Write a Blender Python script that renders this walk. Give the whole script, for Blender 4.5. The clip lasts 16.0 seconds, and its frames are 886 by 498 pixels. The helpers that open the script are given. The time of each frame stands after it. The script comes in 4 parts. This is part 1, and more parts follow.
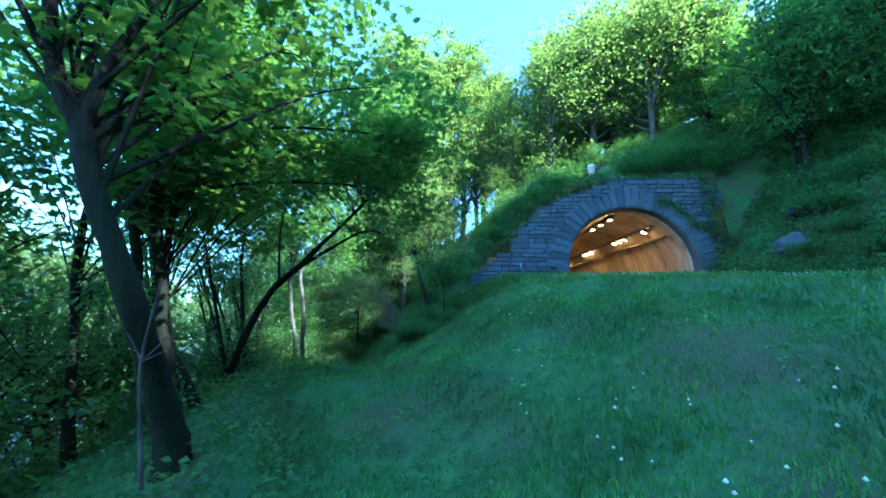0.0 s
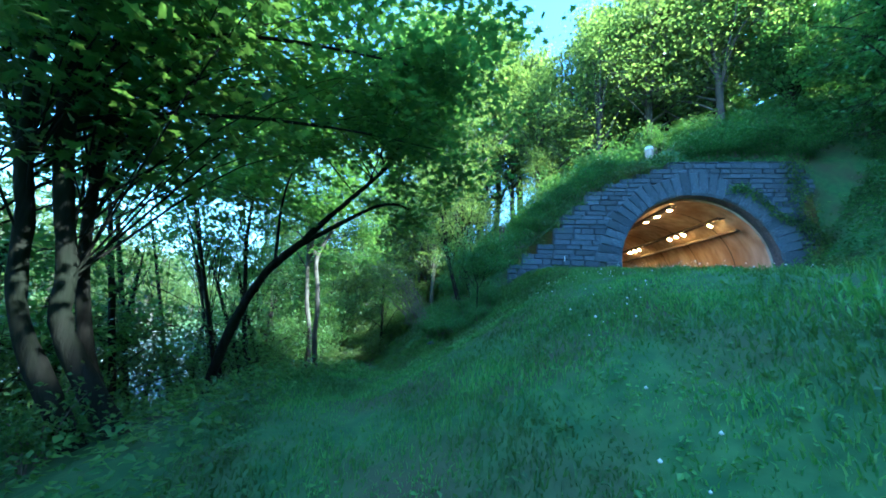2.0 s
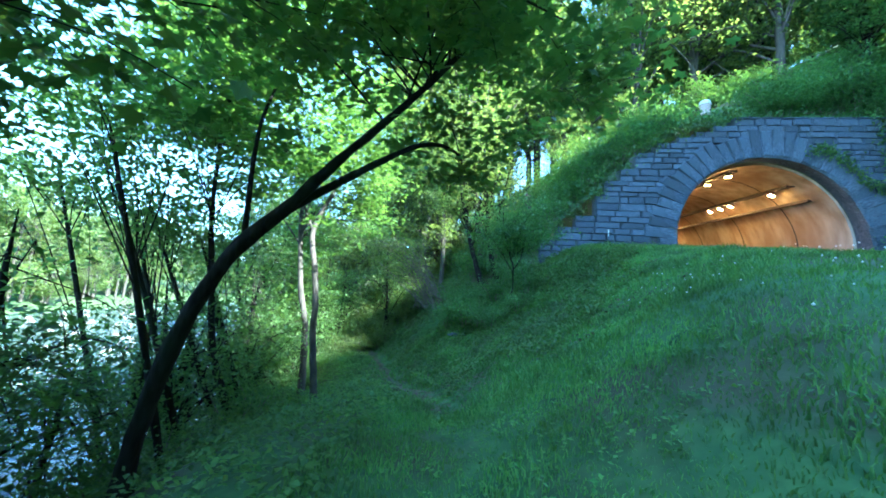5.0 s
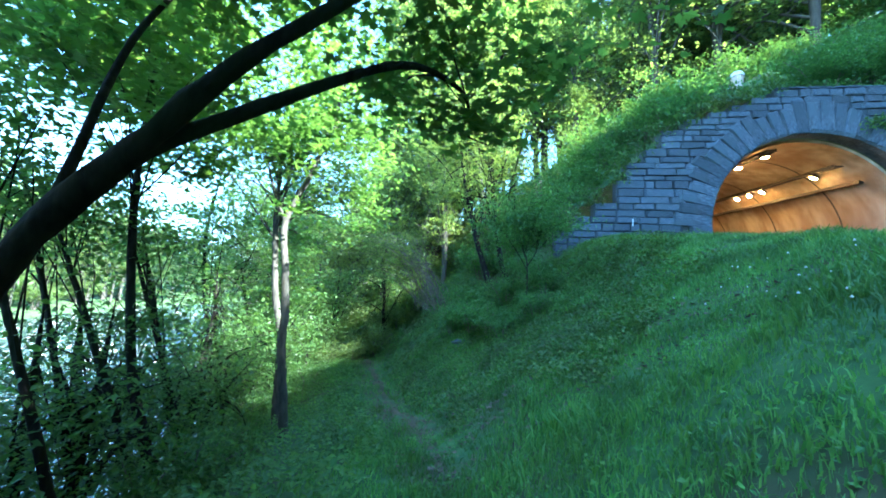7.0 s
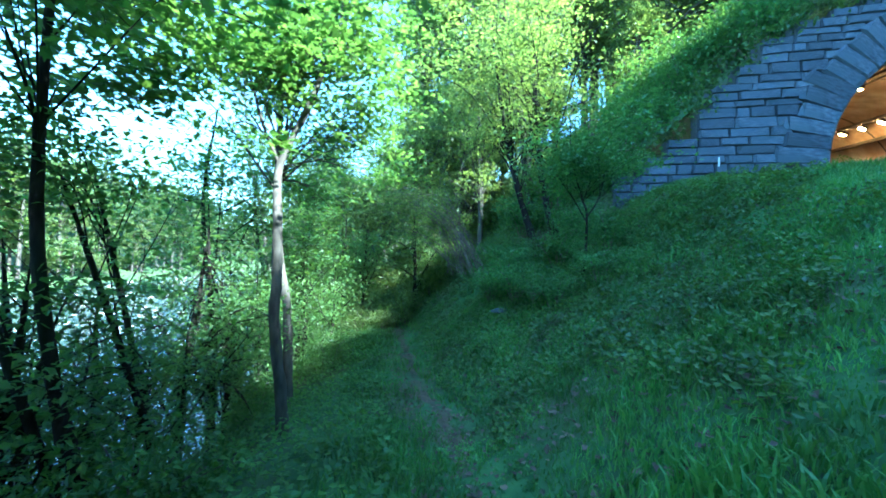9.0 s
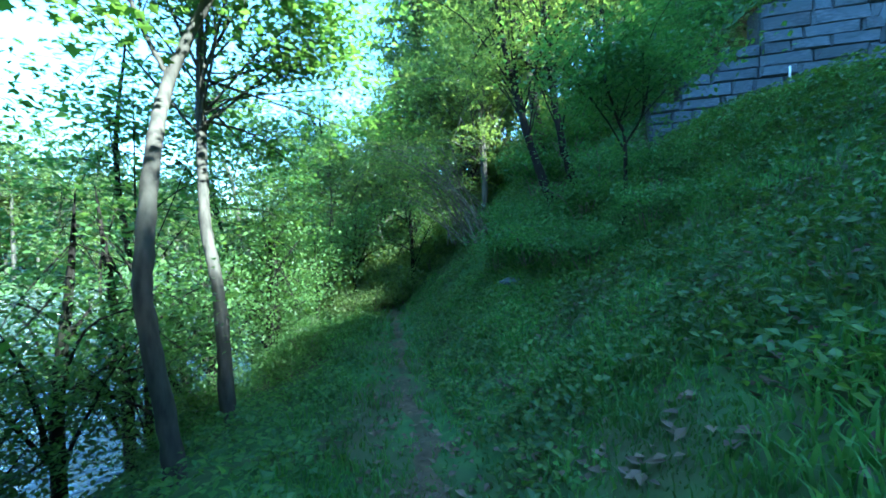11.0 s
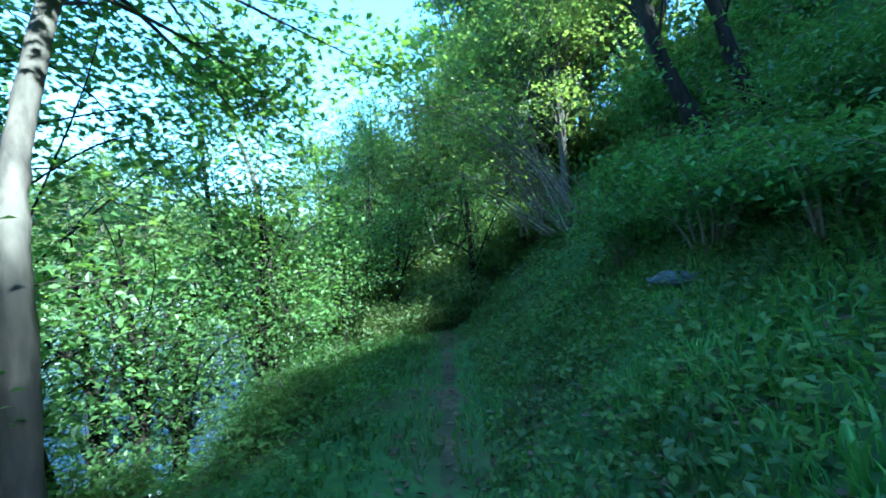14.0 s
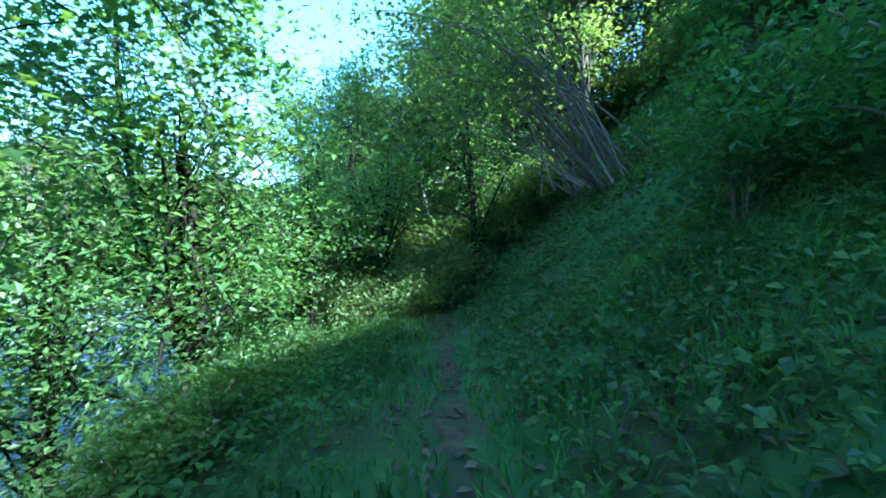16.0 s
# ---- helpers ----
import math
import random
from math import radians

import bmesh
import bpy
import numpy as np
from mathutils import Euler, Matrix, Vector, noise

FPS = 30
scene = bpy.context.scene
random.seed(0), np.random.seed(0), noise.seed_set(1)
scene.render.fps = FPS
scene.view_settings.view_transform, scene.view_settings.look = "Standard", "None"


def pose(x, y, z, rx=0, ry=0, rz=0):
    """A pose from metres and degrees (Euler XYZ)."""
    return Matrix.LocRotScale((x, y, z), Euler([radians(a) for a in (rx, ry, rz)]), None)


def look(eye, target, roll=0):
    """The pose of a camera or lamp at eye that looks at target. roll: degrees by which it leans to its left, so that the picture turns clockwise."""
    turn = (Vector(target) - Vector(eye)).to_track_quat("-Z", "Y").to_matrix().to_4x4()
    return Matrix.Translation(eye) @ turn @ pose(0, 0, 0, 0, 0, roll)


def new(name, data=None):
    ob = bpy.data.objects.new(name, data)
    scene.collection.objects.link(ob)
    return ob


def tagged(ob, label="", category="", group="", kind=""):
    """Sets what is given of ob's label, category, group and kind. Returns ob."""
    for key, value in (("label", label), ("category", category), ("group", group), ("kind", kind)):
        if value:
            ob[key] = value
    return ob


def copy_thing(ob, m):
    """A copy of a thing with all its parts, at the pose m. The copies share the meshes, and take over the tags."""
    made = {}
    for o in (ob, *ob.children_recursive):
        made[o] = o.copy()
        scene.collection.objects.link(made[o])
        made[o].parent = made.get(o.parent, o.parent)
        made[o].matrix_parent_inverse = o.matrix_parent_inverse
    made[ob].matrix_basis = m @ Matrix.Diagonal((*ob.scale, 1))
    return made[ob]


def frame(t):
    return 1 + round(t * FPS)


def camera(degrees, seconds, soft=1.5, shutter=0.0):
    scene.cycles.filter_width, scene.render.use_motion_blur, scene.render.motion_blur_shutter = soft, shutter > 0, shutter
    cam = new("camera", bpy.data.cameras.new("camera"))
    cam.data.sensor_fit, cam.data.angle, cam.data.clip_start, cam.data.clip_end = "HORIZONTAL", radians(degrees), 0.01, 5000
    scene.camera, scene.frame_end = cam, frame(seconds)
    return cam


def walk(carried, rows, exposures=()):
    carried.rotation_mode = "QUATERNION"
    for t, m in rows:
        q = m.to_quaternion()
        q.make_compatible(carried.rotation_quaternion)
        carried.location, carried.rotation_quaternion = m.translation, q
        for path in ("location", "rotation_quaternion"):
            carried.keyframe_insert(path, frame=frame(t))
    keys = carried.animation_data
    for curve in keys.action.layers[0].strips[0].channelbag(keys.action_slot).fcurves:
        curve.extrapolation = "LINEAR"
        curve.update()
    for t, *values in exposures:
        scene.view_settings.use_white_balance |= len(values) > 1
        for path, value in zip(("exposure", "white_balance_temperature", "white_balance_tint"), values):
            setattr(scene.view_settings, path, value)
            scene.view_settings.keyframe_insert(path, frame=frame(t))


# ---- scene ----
cam = camera(100.0, 16.0, soft=1.8)
PATH = [
    (0, (-0.088, 1.071, 0.369), (-0.239, 3.015, 0.813), 1.0),
    (0.5, (-0.131, 1.616, 0.383), (-0.282, 3.559, 0.83), 1.0),
    (1, (-0.204, 2.188, 0.364), (-0.405, 4.13, 0.796), 2.2),
    (1.5, (-0.368, 2.715, 0.416), (-0.711, 4.641, 0.833), 4.7),
    (2, (-0.488, 3.359, 0.495), (-0.795, 5.292, 0.909), 3.6),
    (2.5, (-0.589, 4.043, 0.531), (-0.755, 5.993, 0.942), 0.9),
    (3, (-0.617, 4.519, 0.599), (-0.714, 6.478, 0.99), -0.2),
    (3.2, (-0.655, 4.75, 0.592), (-0.758, 6.709, 0.98), -0.4),
    (5.3, (-2.367, 6.706, 1.082), (-2.637, 8.671, 1.338), 3.8),
    (5.5, (-2.347, 6.879, 1.075), (-2.605, 8.847, 1.325), 2.9),
    (6, (-2.222, 7.348, 1.077), (-2.424, 9.324, 1.311), 1.1),
    (6.5, (-2.24, 7.873, 1.121), (-2.422, 9.848, 1.375), 0.7),
    (7, (-2.506, 8.456, 1.204), (-2.778, 10.421, 1.464), 2.8),
    (7.5, (-2.599, 8.963, 1.229), (-3.031, 10.902, 1.462), 4.2),
    (8, (-2.74, 9.403, 1.291), (-3.227, 11.335, 1.458), 4.0),
    (8.5, (-2.811, 10.068, 1.108), (-3.291, 12.004, 1.245), 2.6),
    (9, (-2.816, 10.558, 1.102), (-3.269, 12.505, 1.168), 2.0),
    (9.2, (-2.814, 10.733, 1.111), (-3.252, 12.684, 1.153), 1.9),
    (11.3, (-3.043, 13.37, 0.586), (-3.56, 15.302, 0.544), -1.7),
    (11.5, (-3.145, 13.616, 0.542), (-3.694, 15.538, 0.499), -1.2),
    (12, (-3.309, 14.275, 0.388), (-3.956, 16.167, 0.347), -0.8),
    (12.5, (-3.502, 14.943, 0.282), (-4.164, 16.83, 0.243), -1.2),
    (13, (-3.714, 15.581, 0.198), (-4.424, 17.451, 0.19), -2.0),
    (13.5, (-3.95, 16.202, 0.121), (-4.704, 18.054, 0.159), -2.7),
    (14, (-4.205, 16.759, 0.045), (-5.016, 18.586, 0.111), -2.8),
    (14.5, (-4.491, 17.27, -0.064), (-5.34, 19.08, -0.008), -2.0),
    (15, (-4.75, 17.631, -0.137), (-5.621, 19.432, -0.126), -1.1),
    (15.5, (-4.989, 18.093, -0.221), (-5.797, 19.922, -0.253), -1.2),
    (16, (-5.222, 18.657, -0.345), (-5.991, 20.503, -0.369), -1.2),
]
walk(cam, [(t, look(eye, target, roll)) for t, eye, target, roll in PATH],
     [(0, 2.88, 4550, -9), (3, 3.05, 4700, -9), (6, 3.65, 5050, -4), (7.5, 3.6, 5050, -6), (9, 3.4, 4650, -9), (11.5, 3.15, 4800, -11), (13.5, 3.1, 4700, -9), (16, 3.1, 4650, -8)])

# ---- world, sun, exposure ----
SUN_EL, SUN_AZ = radians(41.9), radians(112.0)      # azimuth from +y towards +x
world = bpy.data.worlds.new("sky")
scene.world = world
world.use_nodes = True
wn = world.node_tree
sky = wn.nodes.new("ShaderNodeTexSky")
sky.sky_type = "NISHITA"
sky.sun_disc = False
sky.sun_elevation, sky.sun_rotation = SUN_EL, SUN_AZ
sky.air_density, sky.dust_density, sky.ozone_density = 1.0, 0.1, 3.5
background = wn.nodes["Background"]
background.inputs["Strength"].default_value = 0.15
wn.links.new(sky.outputs["Color"], background.inputs["Color"])
sun_data = bpy.data.lights.new("sun", "SUN")
sun_data.energy, sun_data.angle, sun_data.color = 5.0, radians(0.53), (1.0, 0.93, 0.8)
sun = new("sun", sun_data)
SUN_WAY = Vector((math.sin(SUN_AZ) * math.cos(SUN_EL), math.cos(SUN_AZ) * math.cos(SUN_EL), math.sin(SUN_EL)))
sun.matrix_world = look(SUN_WAY * 60, (0, 0, 0))


# ---- materials ----
def material(name, dark, light, scale=6.0, rough=0.8, bump=0.3, detail=6.0, metal=0.0, stain=None, stretch=(1, 1, 1), per_object=0.0, per_piece=0.0):
    """Two colours mixed by fine noise, a slower stain on top, and relief."""
    m = bpy.data.materials.new(name)
    m.use_nodes = True
    n, link = m.node_tree.nodes, m.node_tree.links.new
    bsdf = n["Principled BSDF"]
    coord = n.new("ShaderNodeTexCoord")
    mapping = n.new("ShaderNodeMapping")
    mapping.inputs["Scale"].default_value = stretch
    link(coord.outputs["Object"], mapping.inputs["Vector"])
    fine = n.new("ShaderNodeTexNoise")
    fine.inputs["Scale"].default_value, fine.inputs["Detail"].default_value = scale, detail
    link(mapping.outputs[0], fine.inputs["Vector"])
    ramp = n.new("ShaderNodeValToRGB")
    ramp.color_ramp.elements[0].position, ramp.color_ramp.elements[1].position = 0.32, 0.68
    ramp.color_ramp.elements[0].color, ramp.color_ramp.elements[1].color = (*dark, 1), (*light, 1)
    link(fine.outputs[0], ramp.inputs[0])
    colour = ramp.outputs[0]
    if stain:
        slow = n.new("ShaderNodeTexNoise")
        slow.inputs["Scale"].default_value, slow.inputs["Detail"].default_value = scale * 0.13, 4
        link(mapping.outputs[0], slow.inputs["Vector"])
        edge = n.new("ShaderNodeValToRGB")
        edge.color_ramp.elements[0].position, edge.color_ramp.elements[1].position = 0.45, 0.65
        link(slow.outputs[0], edge.inputs[0])
        mix = n.new("ShaderNodeMix")
        mix.data_type = "RGBA"
        link(edge.outputs[0], mix.inputs[0])
        link(colour, mix.inputs[6])
        mix.inputs[7].default_value = (*stain, 1)
        colour = mix.outputs[2]
    for amount, kind, socket in ((per_object, "ShaderNodeObjectInfo", "Random"), (per_piece, "ShaderNodeNewGeometry", "Random Per Island")):
        if amount:
            info = n.new(kind)
            hue = n.new("ShaderNodeHueSaturation")
            spread = n.new("ShaderNodeMapRange")
            spread.inputs[3].default_value, spread.inputs[4].default_value = 1 - amount, 1 + amount
            link(info.outputs[socket], spread.inputs[0])
            link(spread.outputs[0], hue.inputs["Value"])
            link(colour, hue.inputs["Color"])
            colour = hue.outputs[0]
    link(colour, bsdf.inputs["Base Color"])
    bsdf.inputs["Roughness"].default_value, bsdf.inputs["Metallic"].default_value = rough, metal
    if bump:
        relief = n.new("ShaderNodeBump")
        relief.inputs["Strength"].default_value, relief.inputs["Distance"].default_value = bump, 0.03
        link(fine.outputs[0], relief.inputs["Height"])
        link(relief.outputs[0], bsdf.inputs["Normal"])
    return m


def leaf_material(name, dark, light, glow=0.5, spread=0.35, rough=0.45):
    """Thin leaf: gloss and colour on the face, light let through; each leaf differs a little."""
    m = bpy.data.materials.new(name)
    m.use_nodes = True
    n, link = m.node_tree.nodes, m.node_tree.links.new
    bsdf, out = n["Principled BSDF"], n["Material Output"]
    geo = n.new("ShaderNodeNewGeometry")
    ramp = n.new("ShaderNodeValToRGB")
    ramp.color_ramp.elements[0].color, ramp.color_ramp.elements[1].color = (*dark, 1), (*light, 1)
    link(geo.outputs["Random Per Island"], ramp.inputs[0])
    coord = n.new("ShaderNodeTexCoord")
    patch = n.new("ShaderNodeTexNoise")
    patch.inputs["Scale"].default_value, patch.inputs["Detail"].default_value = 0.9, 3
    link(coord.outputs["Object"], patch.inputs["Vector"])
    value = n.new("ShaderNodeMapRange")
    value.inputs[1].default_value, value.inputs[2].default_value = 0.3, 0.7
    value.inputs[3].default_value, value.inputs[4].default_value = 1 - spread, 1 + spread
    link(patch.outputs[0], value.inputs[0])
    hue = n.new("ShaderNodeHueSaturation")
    link(value.outputs[0], hue.inputs["Value"])
    link(ramp.outputs[0], hue.inputs["Color"])
    link(hue.outputs[0], bsdf.inputs["Base Color"])
    bsdf.inputs["Roughness"].default_value = rough
    through_leaf = n.new("ShaderNodeBsdfTranslucent")
    warm = n.new("ShaderNodeMix")
    warm.data_type, warm.blend_type = "RGBA", "MULTIPLY"
    warm.inputs[0].default_value = 1.0
    warm.inputs[7].default_value = (1.95, 1.8, 0.8, 1)
    link(hue.outputs[0], warm.inputs[6])
    link(warm.outputs[2], through_leaf.inputs["Color"])
    mix = n.new("ShaderNodeMixShader")
    mix.inputs[0].default_value = glow
    link(bsdf.outputs[0], mix.inputs[1])
    link(through_leaf.outputs[0], mix.inputs[2])
    link(mix.outputs[0], out.inputs["Surface"])
    return m


def lamp_material(name, colour, strength):
    m = bpy.data.materials.new(name)
    m.use_nodes = True
    bsdf = m.node_tree.nodes["Principled BSDF"]
    bsdf.inputs["Base Color"].default_value = (*colour, 1)
    bsdf.inputs["Emission Color"].default_value = (*colour, 1)
    bsdf.inputs["Emission Strength"].default_value = strength
    return m


M_GROUND = material("lawn_soil", (0.03, 0.075, 0.018), (0.075, 0.14, 0.035), 5.0, 0.95, 0.6, stain=(0.055, 0.06, 0.025))
M_DIRT = material("trodden_dirt", (0.05, 0.035, 0.02), (0.12, 0.09, 0.055), 9.0, 0.95, 0.5, stain=(0.04, 0.05, 0.02))
M_STONE = material("rubble_stone", (0.032, 0.04, 0.052), (0.105, 0.118, 0.14), 7.0, 0.85, 0.8, stain=(0.058, 0.072, 0.085), per_object=0.35)
M_MORTAR = material("mortar", (0.05, 0.055, 0.06), (0.1, 0.105, 0.11), 18.0, 0.95, 0.4)
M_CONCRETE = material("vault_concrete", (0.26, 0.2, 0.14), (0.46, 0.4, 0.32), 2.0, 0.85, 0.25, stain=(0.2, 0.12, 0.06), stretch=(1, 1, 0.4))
M_ASPHALT = material("asphalt", (0.035, 0.035, 0.037), (0.07, 0.07, 0.07), 30.0, 0.9, 0.4)
M_SOOT = material("sooty_steel", (0.015, 0.013, 0.012), (0.045, 0.04, 0.035), 12.0, 0.7, 0.3)
# bark colour taken near black: the backlit silhouette shade is included in it
M_BARK = material("silhouette_bark", (0.008, 0.007, 0.006), (0.027, 0.022, 0.018), 9.0, 0.9, 1.0, stretch=(1.6, 1.6, 0.35), stain=(0.02, 0.024, 0.014))
M_PALE = material("pale_bark", (0.04, 0.036, 0.031), (0.11, 0.096, 0.08), 7.0, 0.85, 0.6, stretch=(1.4, 1.4, 0.4), stain=(0.09, 0.085, 0.07))
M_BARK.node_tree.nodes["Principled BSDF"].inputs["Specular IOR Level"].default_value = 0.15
M_PALE.node_tree.nodes["Principled BSDF"].inputs["Specular IOR Level"].default_value = 0.2
M_TWIG = material("twig_bark", (0.09, 0.075, 0.06), (0.22, 0.185, 0.145), 14.0, 0.9, 0.4)
M_WOOD = material("weathered_wood", (0.05, 0.035, 0.028), (0.13, 0.1, 0.08), 10.0, 0.9, 0.5, stretch=(2, 2, 0.25))
M_WHITE = material("white_paint", (0.55, 0.55, 0.53), (0.8, 0.8, 0.78), 9.0, 0.6, 0.1)
M_TAN = material("tan_plastic", (0.4, 0.3, 0.24), (0.55, 0.43, 0.35), 9.0, 0.6, 0.1)
M_ROCK = material("river_rock", (0.2, 0.19, 0.175), (0.42, 0.4, 0.37), 5.0, 0.85, 0.5, stain=(0.14, 0.14, 0.12), per_piece=0.3)
M_LITTER = material("leaf_litter", (0.06, 0.045, 0.03), (0.16, 0.12, 0.085), 6.0, 0.9, 0.2, per_piece=0.4)
M_MAPLE = leaf_material("maple_leaf", (0.06, 0.125, 0.043), (0.125, 0.21, 0.06), 0.5)
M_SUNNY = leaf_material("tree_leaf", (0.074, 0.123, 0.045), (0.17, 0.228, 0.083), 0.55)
M_SHRUB = leaf_material("shrub_leaf", (0.055, 0.125, 0.042), (0.12, 0.21, 0.062), 0.42)
M_IVY = leaf_material("ivy_leaf", (0.04, 0.085, 0.022), (0.11, 0.17, 0.035), 0.35)
M_GRASS = leaf_material("grass_blade", (0.055, 0.13, 0.03), (0.13, 0.23, 0.055), 0.35, 0.45, 0.55)
M_FLOWER = material("clover_flower", (0.55, 0.55, 0.5), (0.8, 0.8, 0.76), 20.0, 0.8, 0.0)
M_LAMP = lamp_material("sodium_lamp", (1.0, 0.47, 0.12), 85.0)

M_WATER = bpy.data.materials.new("river_water")
M_WATER.use_nodes = True
wt = M_WATER.node_tree
wb = wt.nodes["Principled BSDF"]
wb.inputs["Base Color"].default_value = (0.03, 0.05, 0.05, 1)
wb.inputs["Roughness"].default_value, wb.inputs["IOR"].default_value = 0.12, 1.33
wave = wt.nodes.new("ShaderNodeTexNoise")
wave.inputs["Scale"].default_value, wave.inputs["Detail"].default_value = 1.6, 5
wcoord = wt.nodes.new("ShaderNodeTexCoord")
wt.links.new(wcoord.outputs["Object"], wave.inputs["Vector"])
wbump = wt.nodes.new("ShaderNodeBump")
wbump.inputs["Strength"].default_value, wbump.inputs["Distance"].default_value = 0.9, 0.25
wt.links.new(wave.outputs[0], wbump.inputs["Height"])
wt.links.new(wbump.outputs[0], wb.inputs["Normal"])
foam = wt.nodes.new("ShaderNodeValToRGB")
foam.color_ramp.elements[0].position, foam.color_ramp.elements[1].position = 0.6, 0.7
foam.color_ramp.elements[0].color, foam.color_ramp.elements[1].color = (0.03, 0.05, 0.05, 1), (0.6, 0.64, 0.66, 1)
wt.links.new(wave.outputs[0], foam.inputs[0])
wt.links.new(foam.outputs[0], wb.inputs["Base Color"])


# ---- mesh helpers ----
rng = np.random.default_rng(7)


def mesh_np(name, verts, faces, mat, smooth=False):
    """A mesh from arrays; all faces have as many corners as faces has columns."""
    me = bpy.data.meshes.new(name)
    verts, faces = np.asarray(verts, np.float32), np.asarray(faces, np.int32)
    k = faces.shape[1]
    me.vertices.add(len(verts))
    me.vertices.foreach_set("co", verts.ravel())
    me.loops.add(faces.size)
    me.loops.foreach_set("vertex_index", faces.ravel())
    me.polygons.add(len(faces))
    me.polygons.foreach_set("loop_start", np.arange(0, faces.size, k, dtype=np.int32))
    me.polygons.foreach_set("use_smooth", np.full(len(faces), smooth))
    me.update(calc_edges=True)
    me.materials.append(mat)
    return me


def child(name, data, parent, label=""):
    ob = new(name, data)
    ob.parent = parent
    return tagged(ob, label)


def part(name, bm, mat, parent, label=""):
    me = bpy.data.meshes.new(name)
    bm.to_mesh(me)
    bm.free()
    me.materials.append(mat)
    return child(name, me, parent, label)


def box_bm(size, bevel=0.0):
    bm = bmesh.new()
    bmesh.ops.create_cube(bm, size=1.0)
    bmesh.ops.scale(bm, vec=size, verts=bm.verts)
    if bevel:
        bmesh.ops.bevel(bm, geom=bm.edges[:], offset=bevel, segments=1, affect="EDGES")
    return bm


def spline(points, steps):
    """Catmull-Rom through the points, with radii in the last column."""
    p = np.asarray(points, float)
    p = np.vstack([2 * p[0] - p[1], p, 2 * p[-1] - p[-2]])
    out = []
    for i in range(1, len(p) - 2):
        for u in np.linspace(0, 1, steps, endpoint=False):
            a, b, c, d = p[i - 1], p[i], p[i + 1], p[i + 2]
            out.append(0.5 * (2 * b + (c - a) * u + (2 * a - 5 * b + 4 * c - d) * u**2 + (3 * b - a - 3 * c + d) * u**3))
    return np.vstack([out, p[-2]])


def tube(points, sides=8, steps=4, rough=0.08):
    """Rings of a tapering stem through (x, y, z, radius) points: verts and quads."""
    p = spline(points, steps)
    way = np.gradient(p[:, :3], axis=0)
    way /= np.linalg.norm(way, axis=1)[:, None] + 1e-9
    side = np.cross(way, (0.31, 0.17, 0.93))
    bad = np.linalg.norm(side, axis=1) < 0.2
    side[bad] = np.cross(way[bad], (1.0, 0, 0))
    side /= np.linalg.norm(side, axis=1)[:, None]
    up = np.cross(way, side)
    a = np.linspace(0, 2 * np.pi, sides, endpoint=False)
    r = np.maximum(p[:, 3], 0.002)[:, None] * (1 + rough * rng.standard_normal((len(p), sides)))
    ring = p[:, None, :3] + r[..., None] * (np.cos(a)[None, :, None] * side[:, None] + np.sin(a)[None, :, None] * up[:, None])
    i, j = np.meshgrid(np.arange(len(p) - 1), np.arange(sides), indexing="ij")
    k = (j + 1) % sides
    quads = np.stack([i * sides + j, i * sides + k, (i + 1) * sides + k, (i + 1) * sides + j], -1).reshape(-1, 4)
    return ring.reshape(-1, 3), quads


def join(pieces):
    verts, faces, n = [], [], 0
    for v, q in pieces:
        verts.append(v)
        faces.append(q + n)
        n += len(v)
    return np.vstack(verts), np.vstack(faces)


def leaves(centres, size, droop=0.5, narrow=0.62, aim=None):
    """One folded diamond of four points for each centre, mostly lying flat: verts and quads."""
    n = len(centres)
    yaw = rng.uniform(0, 2 * np.pi, n)
    tilt, lean = rng.normal(0, droop, n), rng.normal(0, droop, n)
    s = size * rng.uniform(0.6, 1.25, n)
    along = np.stack([np.cos(yaw) * np.cos(tilt), np.sin(yaw) * np.cos(tilt), -np.abs(np.sin(tilt))], -1)
    across = np.stack([-np.sin(yaw) * np.cos(lean), np.cos(yaw) * np.cos(lean), np.sin(lean)], -1)
    up = np.cross(along, across)
    s = s[:, None]
    tip, root = centres + along * s * 0.55, centres - along * s * 0.45
    lift = up * s * 0.12
    l = centres + across * s * narrow * 0.5 + lift
    r = centres - across * s * narrow * 0.5 + lift
    verts = np.stack([root, r, tip, l], 1).reshape(-1, 3)
    return verts, np.arange(4 * n).reshape(-1, 4)


LOBES = np.array([(0, -0.5), (0.16, -0.3), (0.5, -0.3), (0.3, -0.05), (0.5, 0.2), (0.2, 0.16), (0, 0.58), (-0.2, 0.16), (-0.5, 0.2), (-0.3, -0.05), (-0.5, -0.3), (-0.16, -0.3)])


